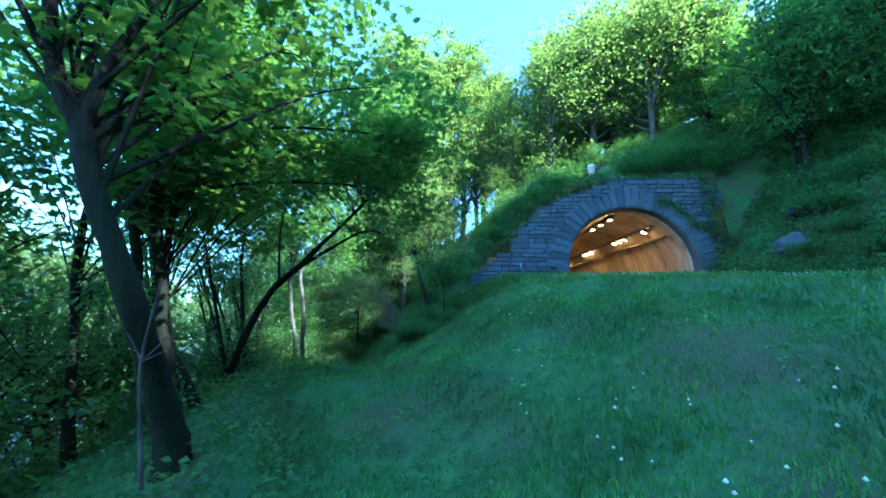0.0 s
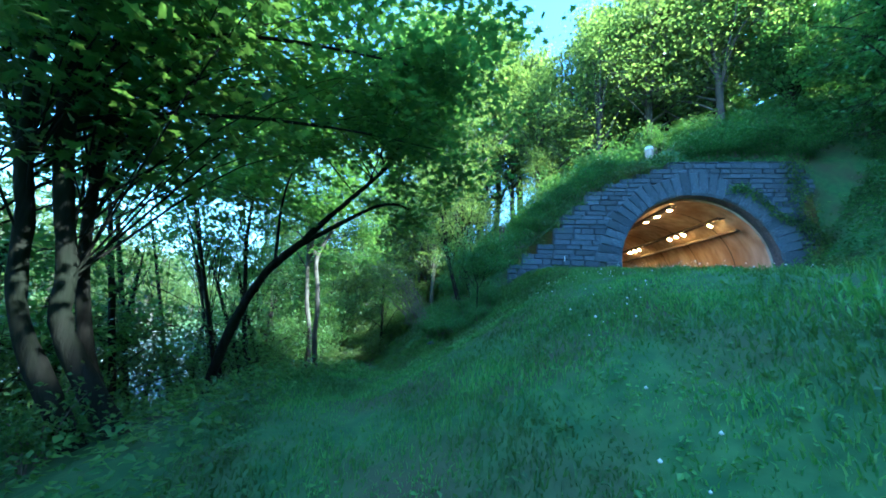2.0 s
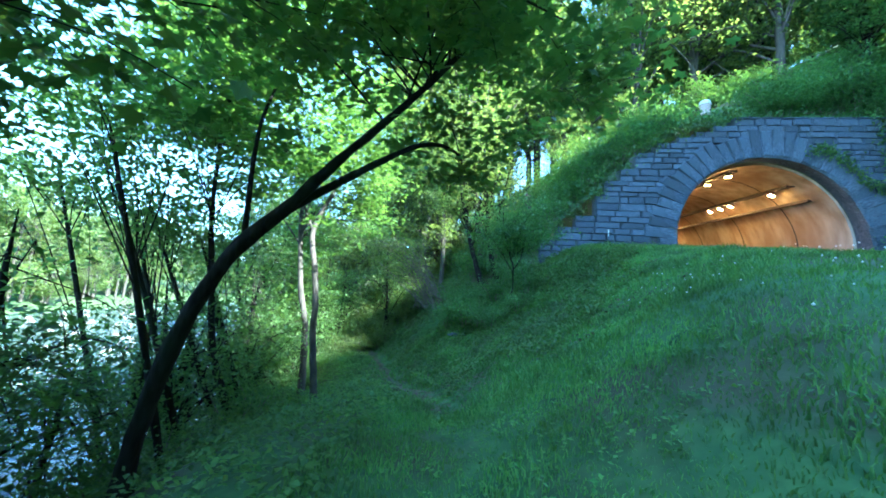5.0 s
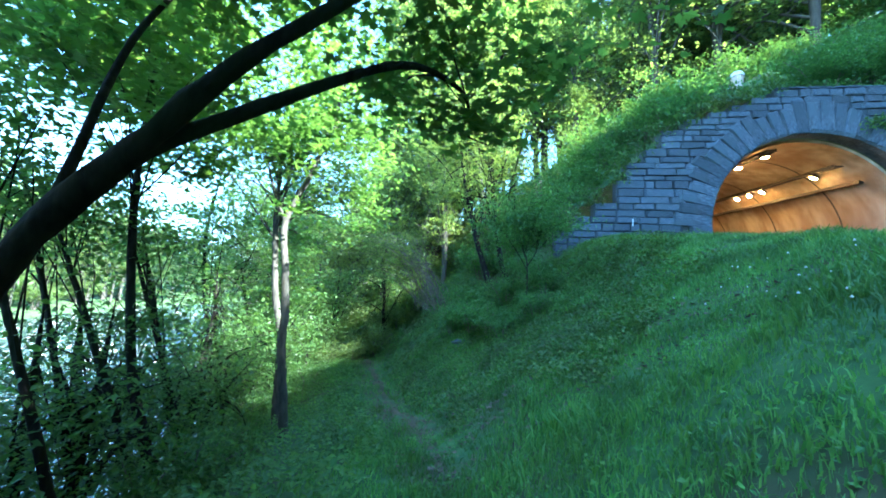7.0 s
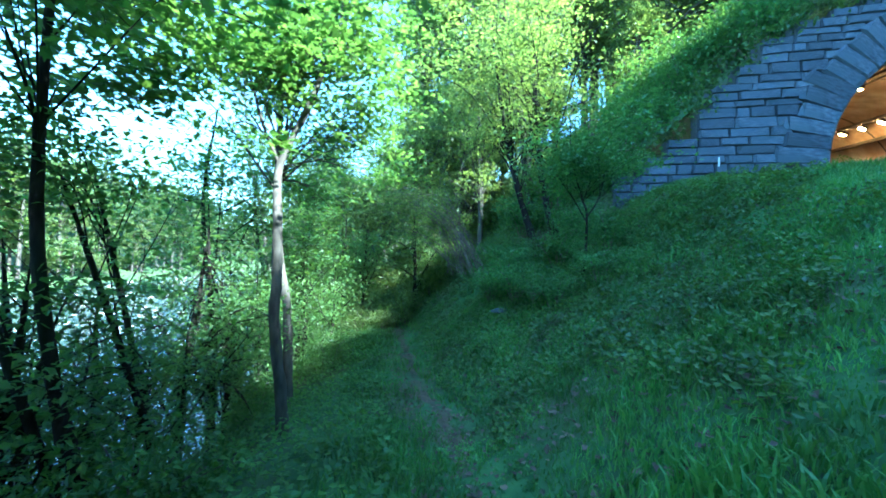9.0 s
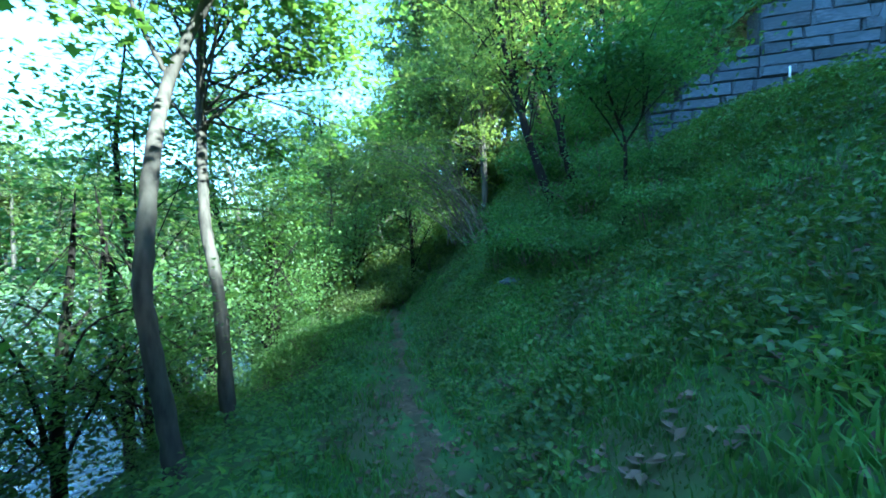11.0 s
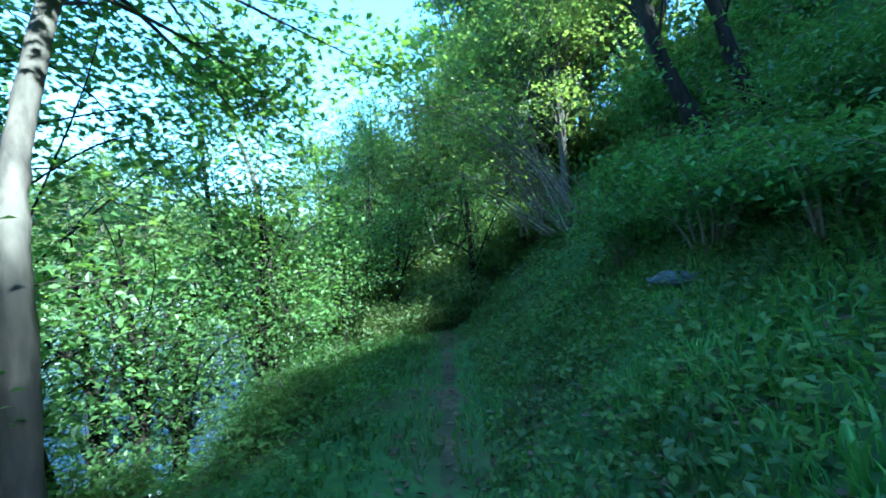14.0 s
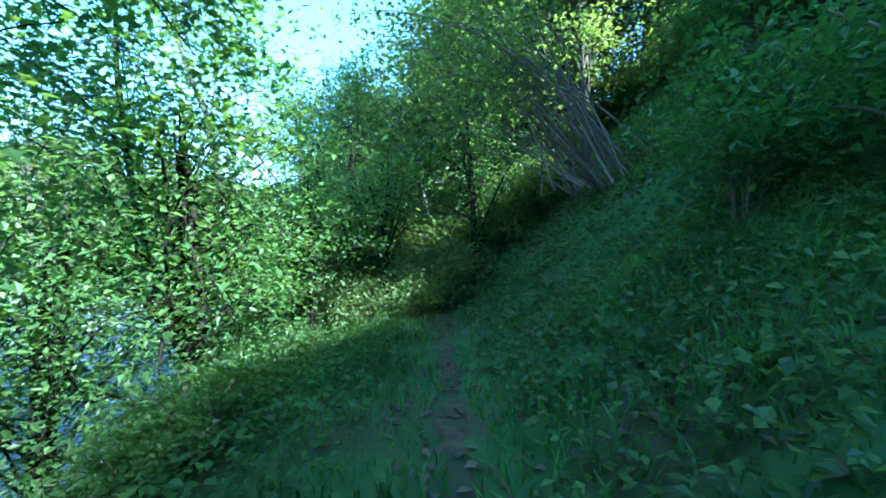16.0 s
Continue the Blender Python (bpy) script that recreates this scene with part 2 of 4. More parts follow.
def lobed(centres, size, droop=0.35):
    """Leaves with five pointed lobes, as fans of quads round a midrib."""
    n = len(centres)
    yaw = rng.uniform(0, 2 * np.pi, n)
    tilt, lean = rng.normal(0.15, droop, n), rng.normal(0, droop, n)
    s = (size * rng.uniform(0.6, 1.25, n))[:, None]
    along = np.stack([np.cos(yaw) * np.cos(tilt), np.sin(yaw) * np.cos(tilt), -np.sin(tilt)], -1)
    across = np.stack([-np.sin(yaw) * np.cos(lean), np.cos(yaw) * np.cos(lean), np.sin(lean)], -1)
    pts = [centres + s * (u * across + v * along) - 0.18 * s * abs(u) * np.array([0, 0, 1.0]) for u, v in LOBES]
    verts = np.stack(pts, 1).reshape(-1, 3)
    quads = np.array([(0, 1, 3, 6), (1, 2, 3, 3), (3, 4, 5, 6), (0, 6, 9, 11), (11, 9, 10, 10), (9, 6, 7, 8)])
    tris = np.array([(1, 2, 3), (3, 4, 5), (0, 1, 3), (0, 3, 5), (0, 5, 6), (0, 6, 7), (0, 7, 9), (7, 8, 9), (0, 9, 11), (11, 9, 10)])
    return verts, (np.arange(n)[:, None, None] * 12 + tris[None]).reshape(-1, 3)


# ---- the lie of the land ----
WAY_Y = (-60, 0, 4.5, 7, 10.5, 13.4, 16.8, 18.7, 21, 26, 40, 90)
WAY_X = (3, -0.05, -0.6, -2.2, -2.8, -3.05, -4.2, -5.2, -6.1, -8.3, -15, -40)
WAY_Z = (-1.4, -1.15, -0.92, -0.5, -0.42, -0.93, -1.47, -1.86, -1.85, -1.95, -2.2, -2.4)
WATER_Z = -3.55
PORTAL_Y, PORTAL_X, ARCH_R, ARCH_Z, TOP_Z = 24.0, 9.7, 3.8, 4.45, 10.2


def smooth(a, b, v):
    u = np.clip((v - a) / (b - a), 0, 1)
    return u * u * (3 - 2 * u)


def off_way(x, y):
    xc = np.interp(y, WAY_Y, WAY_X)
    turn = (np.interp(y + 2, WAY_Y, WAY_X) - np.interp(y - 2, WAY_Y, WAY_X)) / 4
    return (x - xc) / np.sqrt(1 + turn**2)


def land(x, y):
    """Height of the ground: a trodden way, a lawn bank up to the road, a wooded hill, and a river bed."""
    x, y = np.asarray(x, float), np.asarray(y, float)
    d = off_way(x, y)
    z = (np.interp(y - 1, WAY_Y, WAY_Z) + np.interp(y, WAY_Y, WAY_Z) + np.interp(y + 1, WAY_Y, WAY_Z)) / 3
    rise = np.maximum(d - 0.35, 0)
    k = np.interp(y, (-5, 2, 8, 14, 24), (0.3, 0.3, 0.45, 0.72, 0.78))
    bank = z + k * rise + 0.12 * np.sin(x * 0.9 + 1) * np.sin(y * 0.7) * smooth(0.5, 3, d)
    shelf = np.interp(y, (-8, 0, 4, 8, 12, 16, 20, 23.5), (-0.3, 0.1, 0.8, 1.35, 1.95, 2.6, 3.3, 3.9)) + np.clip(x - 2, -2, 14) * 0.012
    gap = shelf - bank
    lawn = np.where(gap > 0.7, bank, np.where(gap < -0.7, shelf, shelf - (gap + 0.7) ** 2 / 2.8))
    hill = z + np.where(rise < 13, 0.95 * rise, 12.35 + 0.62 * (rise - 13))
    hill = np.minimum(hill, TOP_Z - 0.25 + np.maximum(y - 24.4, 0) * 0.95 + np.maximum(rise - 22, 0) * 0.4)
    behind = smooth(24.02, 24.4, y)
    right = lawn * (1 - behind) + np.maximum(hill, lawn) * behind
    side = x + 0.25 * np.maximum(y - 15, -2)
    # slope steepened below y = 18, out of view, to keep sun off the lawn
    right += smooth(15.5, 19, side) * np.maximum(side - 15.5, 0) * (1.0 + 0.5 * (1 - smooth(8, 18, y))) * (1 - behind)
    right = np.where(right > 30, 30 + (right - 30) * 0.1, right)
    e = np.maximum(-d - 0.9, 0)
    left = z - np.where(e < 4.5, 0.12 * e + 0.09 * e**2, 2.36 + 0.85 * (e - 4.5))
    left = np.maximum(left, WATER_Z - 0.9)
    far = smooth(33, 40, -d)
    left = left * (1 - far) + far * (WATER_Z + 1.6 + np.clip(-d - 40, 0, 120) * 0.16)
    out = np.where(d > 0, right, left)
    return out + 0.05 * np.sin(2.1 * x + 0.3) * np.cos(1.7 * y) + 0.03 * np.sin(5.3 * x) * np.sin(4.7 * y + 1)


def stretch_axis(lo, hi, near_lo, near_hi, step):
    near = np.arange(near_lo, near_hi, step)
    out_lo = near_lo - np.cumsum(step * 1.16 ** np.arange(1, 80))
    out_hi = near_hi + np.cumsum(step * 1.16 ** np.arange(0, 80))
    return np.concatenate([out_lo[out_lo > lo][::-1], near, out_hi[out_hi < hi]])


gx, gy = stretch_axis(-900, 900, -14, 18, 0.25), stretch_axis(-900, 900, -3, 24.0, 0.25)
gy = np.unique(np.concatenate([gy[gy < 23.9], [24.0, 24.5], gy[gy > 24.6]]))
GX, GY = np.meshgrid(gx, gy, indexing="ij")
GZ = land(GX, GY)
idx = np.arange(GX.size).reshape(GX.shape)
cells = np.stack([idx[:-1, :-1], idx[1:, :-1], idx[1:, 1:], idx[:-1, 1:]], -1)
mid_x, mid_y = (GX[:-1, :-1] + GX[1:, 1:]) / 2, (GY[:-1, :-1] + GY[1:, 1:]) / 2
open_cell = (mid_x > 0.6) & (mid_x < 15.4) & (mid_y > 24.0) & (mid_y < 24.5)
ground_mesh = mesh_np("ground", np.stack([GX, GY, GZ], -1).reshape(-1, 3), cells[~open_cell].reshape(-1, 4), M_GROUND, True)
ground = tagged(new("ground", ground_mesh), "grassy bank falling from a road to a wooded river edge", "ground", kind="structure")

water_mesh = mesh_np("river_water", [(-320, -320, WATER_Z), (60, -320, WATER_Z), (60, 400, WATER_Z), (-320, 400, WATER_Z)], [(0, 1, 2, 3)], M_WATER)
tagged(new("water", water_mesh), "shallow rippling river with white riffles", "river", kind="structure")


# ---- the tunnel and its stone front ----
COURSE = 0.28
STEP_Z = (4.1, 4.75, 5.42, 6.37, 7.05, 7.65, 8.36, 8.87, 9.3, 9.62, 9.92, 10.3)     # tops of the steps
STEP_X = (-0.1, 0.65, 1.5, 2.4, 2.78, 3.48, 4.15, 5.1, 6.0, 6.8, 7.6, 8.5)        # and where each one ends


def wall_ends(z):
    k = min(int(np.searchsorted(STEP_Z, z)), len(STEP_X) - 1)
    return STEP_X[k], 15.1 + 0.35 * math.sin(z * 2.3)


def chord(z, r):
    h = max(z - ARCH_Z, 0)
    return math.sqrt(max(r * r - h * h, 0))


portal = tagged(new("tunnel_portal"), "grey rubble stone tunnel front with stepped wing and round arch", "tunnel portal")
portal.location = (PORTAL_X, PORTAL_Y, 3.0)
back_wall = bmesh.new()
RING = 1.12
stone_spots = []
z = 3.0
pr = random.Random(3)
while z < TOP_Z - 0.05:
    h = COURSE * pr.choice((0.8, 1.0, 1.0, 1.2))
    h = min(h, TOP_Z - z)
    lo, hi = wall_ends(z + h / 2)
    cut_in, cut_out = chord(z, ARCH_R + 0.12), chord(z + h / 2, ARCH_R + RING - 0.06)
    runs = [(lo, PORTAL_X - cut_in), (PORTAL_X + cut_in, hi)] if cut_in > 0.05 else [(lo, hi)]
    for a, b in runs:
        m = Matrix.LocRotScale(((a + b) / 2 - PORTAL_X, 0.33, z + h / 2 - 3.0), None, (b - a, 0.5, h))
        bmesh.ops.create_cube(back_wall, size=1.0, matrix=m)
    runs = [(lo, PORTAL_X - cut_out), (PORTAL_X + cut_out, hi)] if cut_out > 0.05 else [(lo, hi)]
    for a, b in runs:
        x = a
        while x < b - 0.05:
            w = min(pr.uniform(0.35, 1.15), b - x)
            if b - x - w < 0.3:
                w = b - x
            stone_spots.append((x + w / 2, z + h / 2, w - 0.03, h - 0.025))
            x += w
    z += h
part("backing", back_wall, M_MORTAR, portal, "pale mortar core of the wall")


def stone_mesh(seed):
    """A unit block with a broken, uneven face towards -y."""
    r = random.Random(seed)
    bm = bmesh.new()
    bmesh.ops.create_cube(bm, size=1.0)
    front = [f for f in bm.faces if f.normal.y < -0.9][0]
    inset = bmesh.ops.inset_region(bm, faces=[front], thickness=0.09, depth=0.0)
    for v in front.verts:
        v.co.y -= r.uniform(0.15, 0.4)
        v.co.x += r.uniform(-0.06, 0.06)
        v.co.z += r.uniform(-0.08, 0.08)
    for v in bm.verts:
        v.co.x += r.uniform(-0.012, 0.012)
        v.co.z += r.uniform(-0.03, 0.03)
    me = bpy.data.meshes.new("stone")
    bm.to_mesh(me)
    bm.free()
    me.materials.append(M_STONE)
    return me


STONES = [stone_mesh(s) for s in range(9)]
for sx, sz, w, h in stone_spots:
    ob = child("stone", pr.choice(STONES), portal)
    ob.location = (sx - PORTAL_X, 0.08 + pr.uniform(-0.03, 0.02), sz - 3.0)
    ob.scale = (w * pr.choice((-1, 1)), 0.2, h)
count = 31
for i in range(count):
    a = math.pi * (i + 0.5) / count
    reach = RING * pr.uniform(0.86, 1.28)
    ob = child("arch_stone", pr.choice(STONES), portal)
    mid = ARCH_R + reach / 2
    ob.location = (math.cos(a) * mid, 0.05 + pr.uniform(-0.02, 0.02), ARCH_Z + math.sin(a) * mid - 3.0)
    ob.rotation_euler = (0, -a, 0)
    ob.scale = (reach, 0.26, math.pi * mid / count * 0.98)
for side in (-1, 1):
    for k in range(4):
        ob = child("arch_stone", pr.choice(STONES), portal)
        ob.location = (side * (ARCH_R + 0.4), 0.05, ARCH_Z - 3.0 - 0.18 - 0.36 * k)
        ob.scale = (0.8, 0.26, 0.34)

# vault: a soffit under the stones, then the plain lining, rising gently inwards
GRADE = 0.09


def vault(y0, y1, r, steps, seg=28, foot=3.0):
    ys = np.linspace(y0, y1, steps)
    a = np.linspace(0, np.pi, seg)
    prof = [(r, foot - ARCH_Z)] + [(r * math.cos(u), r * math.sin(u)) for u in a] + [(-r, foot - ARCH_Z)]
    v = np.array([(PORTAL_X + px, y, ARCH_Z + pz + GRADE * (y - 24)) for y in ys for px, pz in prof])
    k = len(prof)
    f = [(i * k + j, i * k + j + 1, (i + 1) * k + j + 1, (i + 1) * k + j) for i in range(steps - 1) for j in range(k - 1)]
    return v, np.array(f)


def collar(y, r0, r1, seg=28, foot=3.0):
    a = np.linspace(0, np.pi, seg)
    prof = [(1, foot)] + [(u, None) for u in a] + [(-1, foot)]
    v = []
    for r in (r0, r1):
        v += [(PORTAL_X + r, y, foot)] + [(PORTAL_X + r * math.cos(u), y, ARCH_Z + r * math.sin(u)) for u in a] + [(PORTAL_X - r, y, foot)]
    k = seg + 2
    return np.array(v), np.array([(j, j + 1, k + j + 1, k + j) for j in range(k - 1)])


tunnel = tagged(new("tunnel"), "concrete tunnel vault stained orange under sodium lamps", "tunnel", kind="structure")
child("soffit", mesh_np("soffit", *vault(23.95, 24.6, ARCH_R + 0.03, 2), M_STONE, True), tunnel, "shadowed stone underside of the arch")
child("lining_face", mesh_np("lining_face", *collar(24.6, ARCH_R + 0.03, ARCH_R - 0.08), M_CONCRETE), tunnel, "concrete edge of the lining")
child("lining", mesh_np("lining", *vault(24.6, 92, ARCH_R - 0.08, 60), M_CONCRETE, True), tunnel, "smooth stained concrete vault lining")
bm = bmesh.new()
bmesh.ops.create_grid(bm, x_segments=2, y_segments=2, size=1, matrix=Matrix.LocRotScale((PORTAL_X, 92, 10), Euler((radians(90), 0, 0)), (6, 9, 1)))
part("end_wall", bm, M_CONCRETE, tunnel)
for y in (27.5, 31.5, 36, 41, 47, 54, 62):
    v, f = vault(y, y + 0.09, ARCH_R - 0.095, 2)
    child("joint_band", mesh_np("joint_band", v, f, M_SOOT), tunnel, "dark construction joint across the vault")
road_y = np.array([(PORTAL_X - 3.8, 22.5), (PORTAL_X + 3.8, 22.5), (PORTAL_X + 3.8, 92), (PORTAL_X - 3.8, 92)])
road_v = np.array([(x, y, 3.35 + GRADE * max(y - 24, 0)) for x, y in road_y])
tagged(new("road", mesh_np("road", road_v, [(0, 1, 2, 3)], M_ASPHALT)), "asphalt road running through the tunnel", "road", kind="structure")


def tray(x, drop, width):
    """A sooty cable tray hung along the vault."""
    z = ARCH_Z + math.sqrt((ARCH_R - 0.08) ** 2 - (x - PORTAL_X) ** 2) - drop
    bm = bmesh.new()
    for dx, w, h in ((0, width, 0.05), (-width / 2, 0.04, 0.14), (width / 2, 0.04, 0.14)):
        bmesh.ops.create_cube(bm, size=1.0, matrix=Matrix.LocRotScale((dx, 33, 0.03), None, (w, 66, h)))
    me = bpy.data.meshes.new("cable_tray")
    bm.to_mesh(me)
    bm.free()
    me.materials.append(M_SOOT)
    ob = tagged(new("cable_tray", me), "sooty cable tray hung along the tunnel vault", "cable tray", "tunnel trays")
    ob.matrix_world = pose(x, 25.6, z + GRADE * 1.6, math.degrees(math.atan(GRADE)), 0, 0)


tray(11.9, 0.1, 0.5)
tray(9.3, 0.08, 0.36)
tray(12.6, 0.1, 0.16)


def tunnel_lamp(x, y, drop=0.28):
    z = ARCH_Z + math.sqrt((ARCH_R - 0.08) ** 2 - (x - PORTAL_X) ** 2) + GRADE * (y - 24) - drop
    top = tagged(new("tunnel_lamp"), "glowing orange sodium lamp in a dark metal case", "lamp", "tunnel lamps")
    top.location = (x, y, z)
    top.rotation_euler = (0, (x - PORTAL_X) * 0.2, 0)
    bm = box_bm((0.34, 0.22, 0.12), 0.02)
    bmesh.ops.translate(bm, vec=(0, 0, 0.09), verts=bm.verts)
    part("case", bm, M_SOOT, top)
    bm = box_bm((0.24, 0.13, 0.05), 0.015)
    bmesh.ops.translate(bm, vec=(0, 0, 0.018), verts=bm.verts)
    part("lens", bm, M_LAMP, top, "bright orange lens")


for lx, ys in ((11.9, (27.0, 30.3, 31.3, 32.4, 38.5, 39.7, 40.9, 48, 49.2, 50.4)), (9.3, (26.0, 27.8, 29.6, 38, 39.3, 47))):
    for ly in ys:
        tunnel_lamp(lx, ly)

# ---- tree making ----


def base_at(x, y, sink=0.15):
    return float(land(x, y)) - sink


def crown_branches(trunk, centre, radii, count, r0, low=0.45):
    """Limbs from the upper trunk out to places in an egg-shaped crown: tubes, and spots where leaves sit."""
    line = spline(trunk, 6)
    tubes, spots = [], []
    start_lo = int(len(line) * low)
    for i in range(count):
        s = line[rng.integers(start_lo, len(line))]
        u = rng.standard_normal(3)
        u /= np.linalg.norm(u)
        target = np.asarray(centre) + u * np.asarray(radii) * rng.uniform(0.55, 1.0)
        a = s[:3]
        mid = a + (target - a) * 0.5 + np.array([0, 0, 0.12 * np.linalg.norm(target - a)]) + rng.normal(0, 0.12, 3)
        thick = min(s[3] * 0.5, r0) * rng.uniform(0.6, 1)
        tubes.append(tube([(*a, thick), (*mid, thick * 0.6), (*target, thick * 0.15)], 5, 4))
        curve = spline([(*a, 0), (*mid, 0), (*target, 0)], 8)[:, :3]
        for k in range(5):
            q = curve[rng.integers(5, len(curve))]
            w = rng.standard_normal(3) * np.array([1, 1, 0.35])
            tip = q + w / np.linalg.norm(w) * rng.uniform(0.5, 1.3) * radii[0] * 0.28
            tubes.append(tube([(*q, thick * 0.3), (*(q * 0.5 + tip * 0.5 + (0, 0, 0.05)), thick * 0.2), (*tip, 0.004)], 4, 2))
            spots.append((q, tip))
    return tubes, spots


def leaf_spots(spots, count, spread):
    """Leaf places in flat sprays round the twigs."""
    pick = rng.integers(0, len(spots), count)
    a, b = np.array([s[0] for s in spots]), np.array([s[1] for s in spots])
    u = rng.uniform(0.1, 1.15, count)[:, None]
    return a[pick] * (1 - u) + b[pick] * u + rng.normal(0, 1, (count, 3)) * np.array([spread, spread, spread * 0.35])


def tree(label, trunk, bark, leaf, centre, radii, branches=26, count=9000, size=0.12, limbs=(), spread=0.3, r0=0.034, shape="plain", low=0.45, sides=10, name="tree", girth=0.66, tuft=0.5, twigs=11):
    """A tree in world metres: trunk and limbs through given (x, y, z, radius) points, twigs, and a crown of leaves."""
    base = np.array(trunk[0][:3])
    top = tagged(new(name), label, "tree")
    top.location = base
    trunk = [(*p[:3], p[3] * girth) for p in trunk]
    limbs = [[(*p[:3], p[3] * girth) for p in limb] for limb in limbs]
    v, q = tube(trunk, sides, 6)
    child("trunk", mesh_np("trunk", v - base, q, bark, True), top)
    tubes, spots = crown_branches(trunk, centre, radii, branches, r0, low)
    for limb in limbs:
        v, q = tube(limb, 8, 6)
        child("limb", mesh_np("limb", v - base, q, bark, True), top)
        t2, s2 = crown_branches(limb, np.array(limb[-1][:3]) + (0, 0, 0.3), np.asarray(radii) * tuft, twigs, r0 * 0.5, 0.4)
        tubes += t2
        spots += s2
    v, q = join(tubes)
    tagged(child("twig_mass", mesh_np("twig_mass", v - base, q, bark, True), top), kind="stuff")
    make = lobed if shape == "lobed" else leaves
    v, q = make(leaf_spots(spots, count, spread), size)
    tagged(child("crown", mesh_np("crown", v - base, q, leaf), top), kind="stuff")
    return top


def shrub_parts(seed, leaf, count, size, spread=0.24, stems=9, arch=0.6):
    """A shrub one metre high and wide about the origin: woody stems and leaves."""
    tubes, spots = [], []
    for i in range(stems):
        a = rng.uniform(0, 2 * np.pi)
        reach, high = rng.uniform(0.15, 0.85), rng.uniform(0.45, 1.0)
        tip = np.array([math.cos(a) * reach, math.sin(a) * reach, high])
        mid = tip * (0.45, 0.45, 0.62)
        tubes.append(tube([(0.05 * math.cos(a), 0.05 * math.sin(a), -0.15, 0.016), (*mid, 0.012), (*tip, 0.004)], 4, 4))
        spots += [(mid, tip), (mid * 0.6, tip * (0.9, 0.9, 0.8)), (mid, tip + rng.normal(0, 0.2, 3) * (1, 1, 0.4))]
    v, q = join(tubes)
    stem_mesh = mesh_np("twig_mass", v, q, M_TWIG, True)
    pts = leaf_spots(spots, count, spread)
    pts[:, 2] = np.abs(pts[:, 2])
    v, q = leaves(pts, size, 0.55)
    return stem_mesh, mesh_np("foliage", v, q, leaf)


def shrub_thing(label, seed, leaf, count, size, category="shrub", group="", **kw):
    top = tagged(new("shrub"), label, category, group)
    a, b = shrub_parts(seed, leaf, count, size, **kw)
    tagged(child("twig_mass", a, top), kind="stuff")
    tagged(child("foliage", b, top), kind="stuff")
    return top


def planted(ob, x, y, scale, turn=None, tall=1.0, first=False):
    m = Matrix.LocRotScale((x, y, base_at(x, y, 0.05)), Euler((0, 0, rng.uniform(0, 6.28) if turn is None else turn)), None)
    if not first:
        ob = copy_thing(ob, m)
    else:
        ob.matrix_basis = m
    ob.scale = (scale, scale, scale * tall)
    return ob


# ---- trees along the river side ----
def g(x, y, r):
    return (x, y, base_at(x, y), r)


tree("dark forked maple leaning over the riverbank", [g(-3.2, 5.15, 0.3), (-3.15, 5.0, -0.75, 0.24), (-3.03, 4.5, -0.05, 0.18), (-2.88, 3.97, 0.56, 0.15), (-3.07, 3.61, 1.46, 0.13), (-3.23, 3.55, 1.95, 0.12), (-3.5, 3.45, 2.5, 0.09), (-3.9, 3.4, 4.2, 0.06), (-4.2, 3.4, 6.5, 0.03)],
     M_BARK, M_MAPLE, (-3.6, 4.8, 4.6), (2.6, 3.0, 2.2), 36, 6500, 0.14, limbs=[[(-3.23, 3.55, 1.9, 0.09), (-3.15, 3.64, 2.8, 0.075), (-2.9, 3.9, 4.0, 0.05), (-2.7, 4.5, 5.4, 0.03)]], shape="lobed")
tree("slim dark tree on the riverbank", [g(-4.55, 6.85, 0.17), (-5.0, 6.35, 0.3, 0.12), (-5.1, 6.2, 1.4, 0.11), (-5.21, 6.08, 2.3, 0.1), (-5.3, 5.9, 5, 0.06), (-5.4, 5.8, 8, 0.03)], M_BARK, M_MAPLE, (-5.3, 7.2, 4.9), (2.8, 3.2, 2.4), 34, 6000, 0.14, shape="lobed", r0=0.02, low=0.35)
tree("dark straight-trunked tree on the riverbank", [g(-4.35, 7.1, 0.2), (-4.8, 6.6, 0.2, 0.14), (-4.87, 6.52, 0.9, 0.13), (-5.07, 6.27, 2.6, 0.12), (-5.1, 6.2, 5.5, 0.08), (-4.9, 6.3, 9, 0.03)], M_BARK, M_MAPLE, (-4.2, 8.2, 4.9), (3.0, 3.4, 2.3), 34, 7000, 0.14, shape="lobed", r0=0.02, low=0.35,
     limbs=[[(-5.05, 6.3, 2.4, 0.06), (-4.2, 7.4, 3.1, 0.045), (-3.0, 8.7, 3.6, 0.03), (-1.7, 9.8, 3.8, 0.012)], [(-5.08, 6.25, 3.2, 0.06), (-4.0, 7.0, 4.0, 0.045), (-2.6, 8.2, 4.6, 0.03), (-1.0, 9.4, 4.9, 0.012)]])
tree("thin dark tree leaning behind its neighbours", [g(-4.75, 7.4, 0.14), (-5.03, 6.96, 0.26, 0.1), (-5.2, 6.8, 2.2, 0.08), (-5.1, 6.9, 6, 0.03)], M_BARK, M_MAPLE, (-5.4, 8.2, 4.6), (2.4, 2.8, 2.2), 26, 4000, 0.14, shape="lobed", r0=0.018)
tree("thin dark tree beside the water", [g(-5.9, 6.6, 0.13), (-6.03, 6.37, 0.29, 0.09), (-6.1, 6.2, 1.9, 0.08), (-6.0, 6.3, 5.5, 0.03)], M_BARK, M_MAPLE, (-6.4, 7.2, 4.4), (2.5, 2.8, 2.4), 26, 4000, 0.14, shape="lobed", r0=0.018)
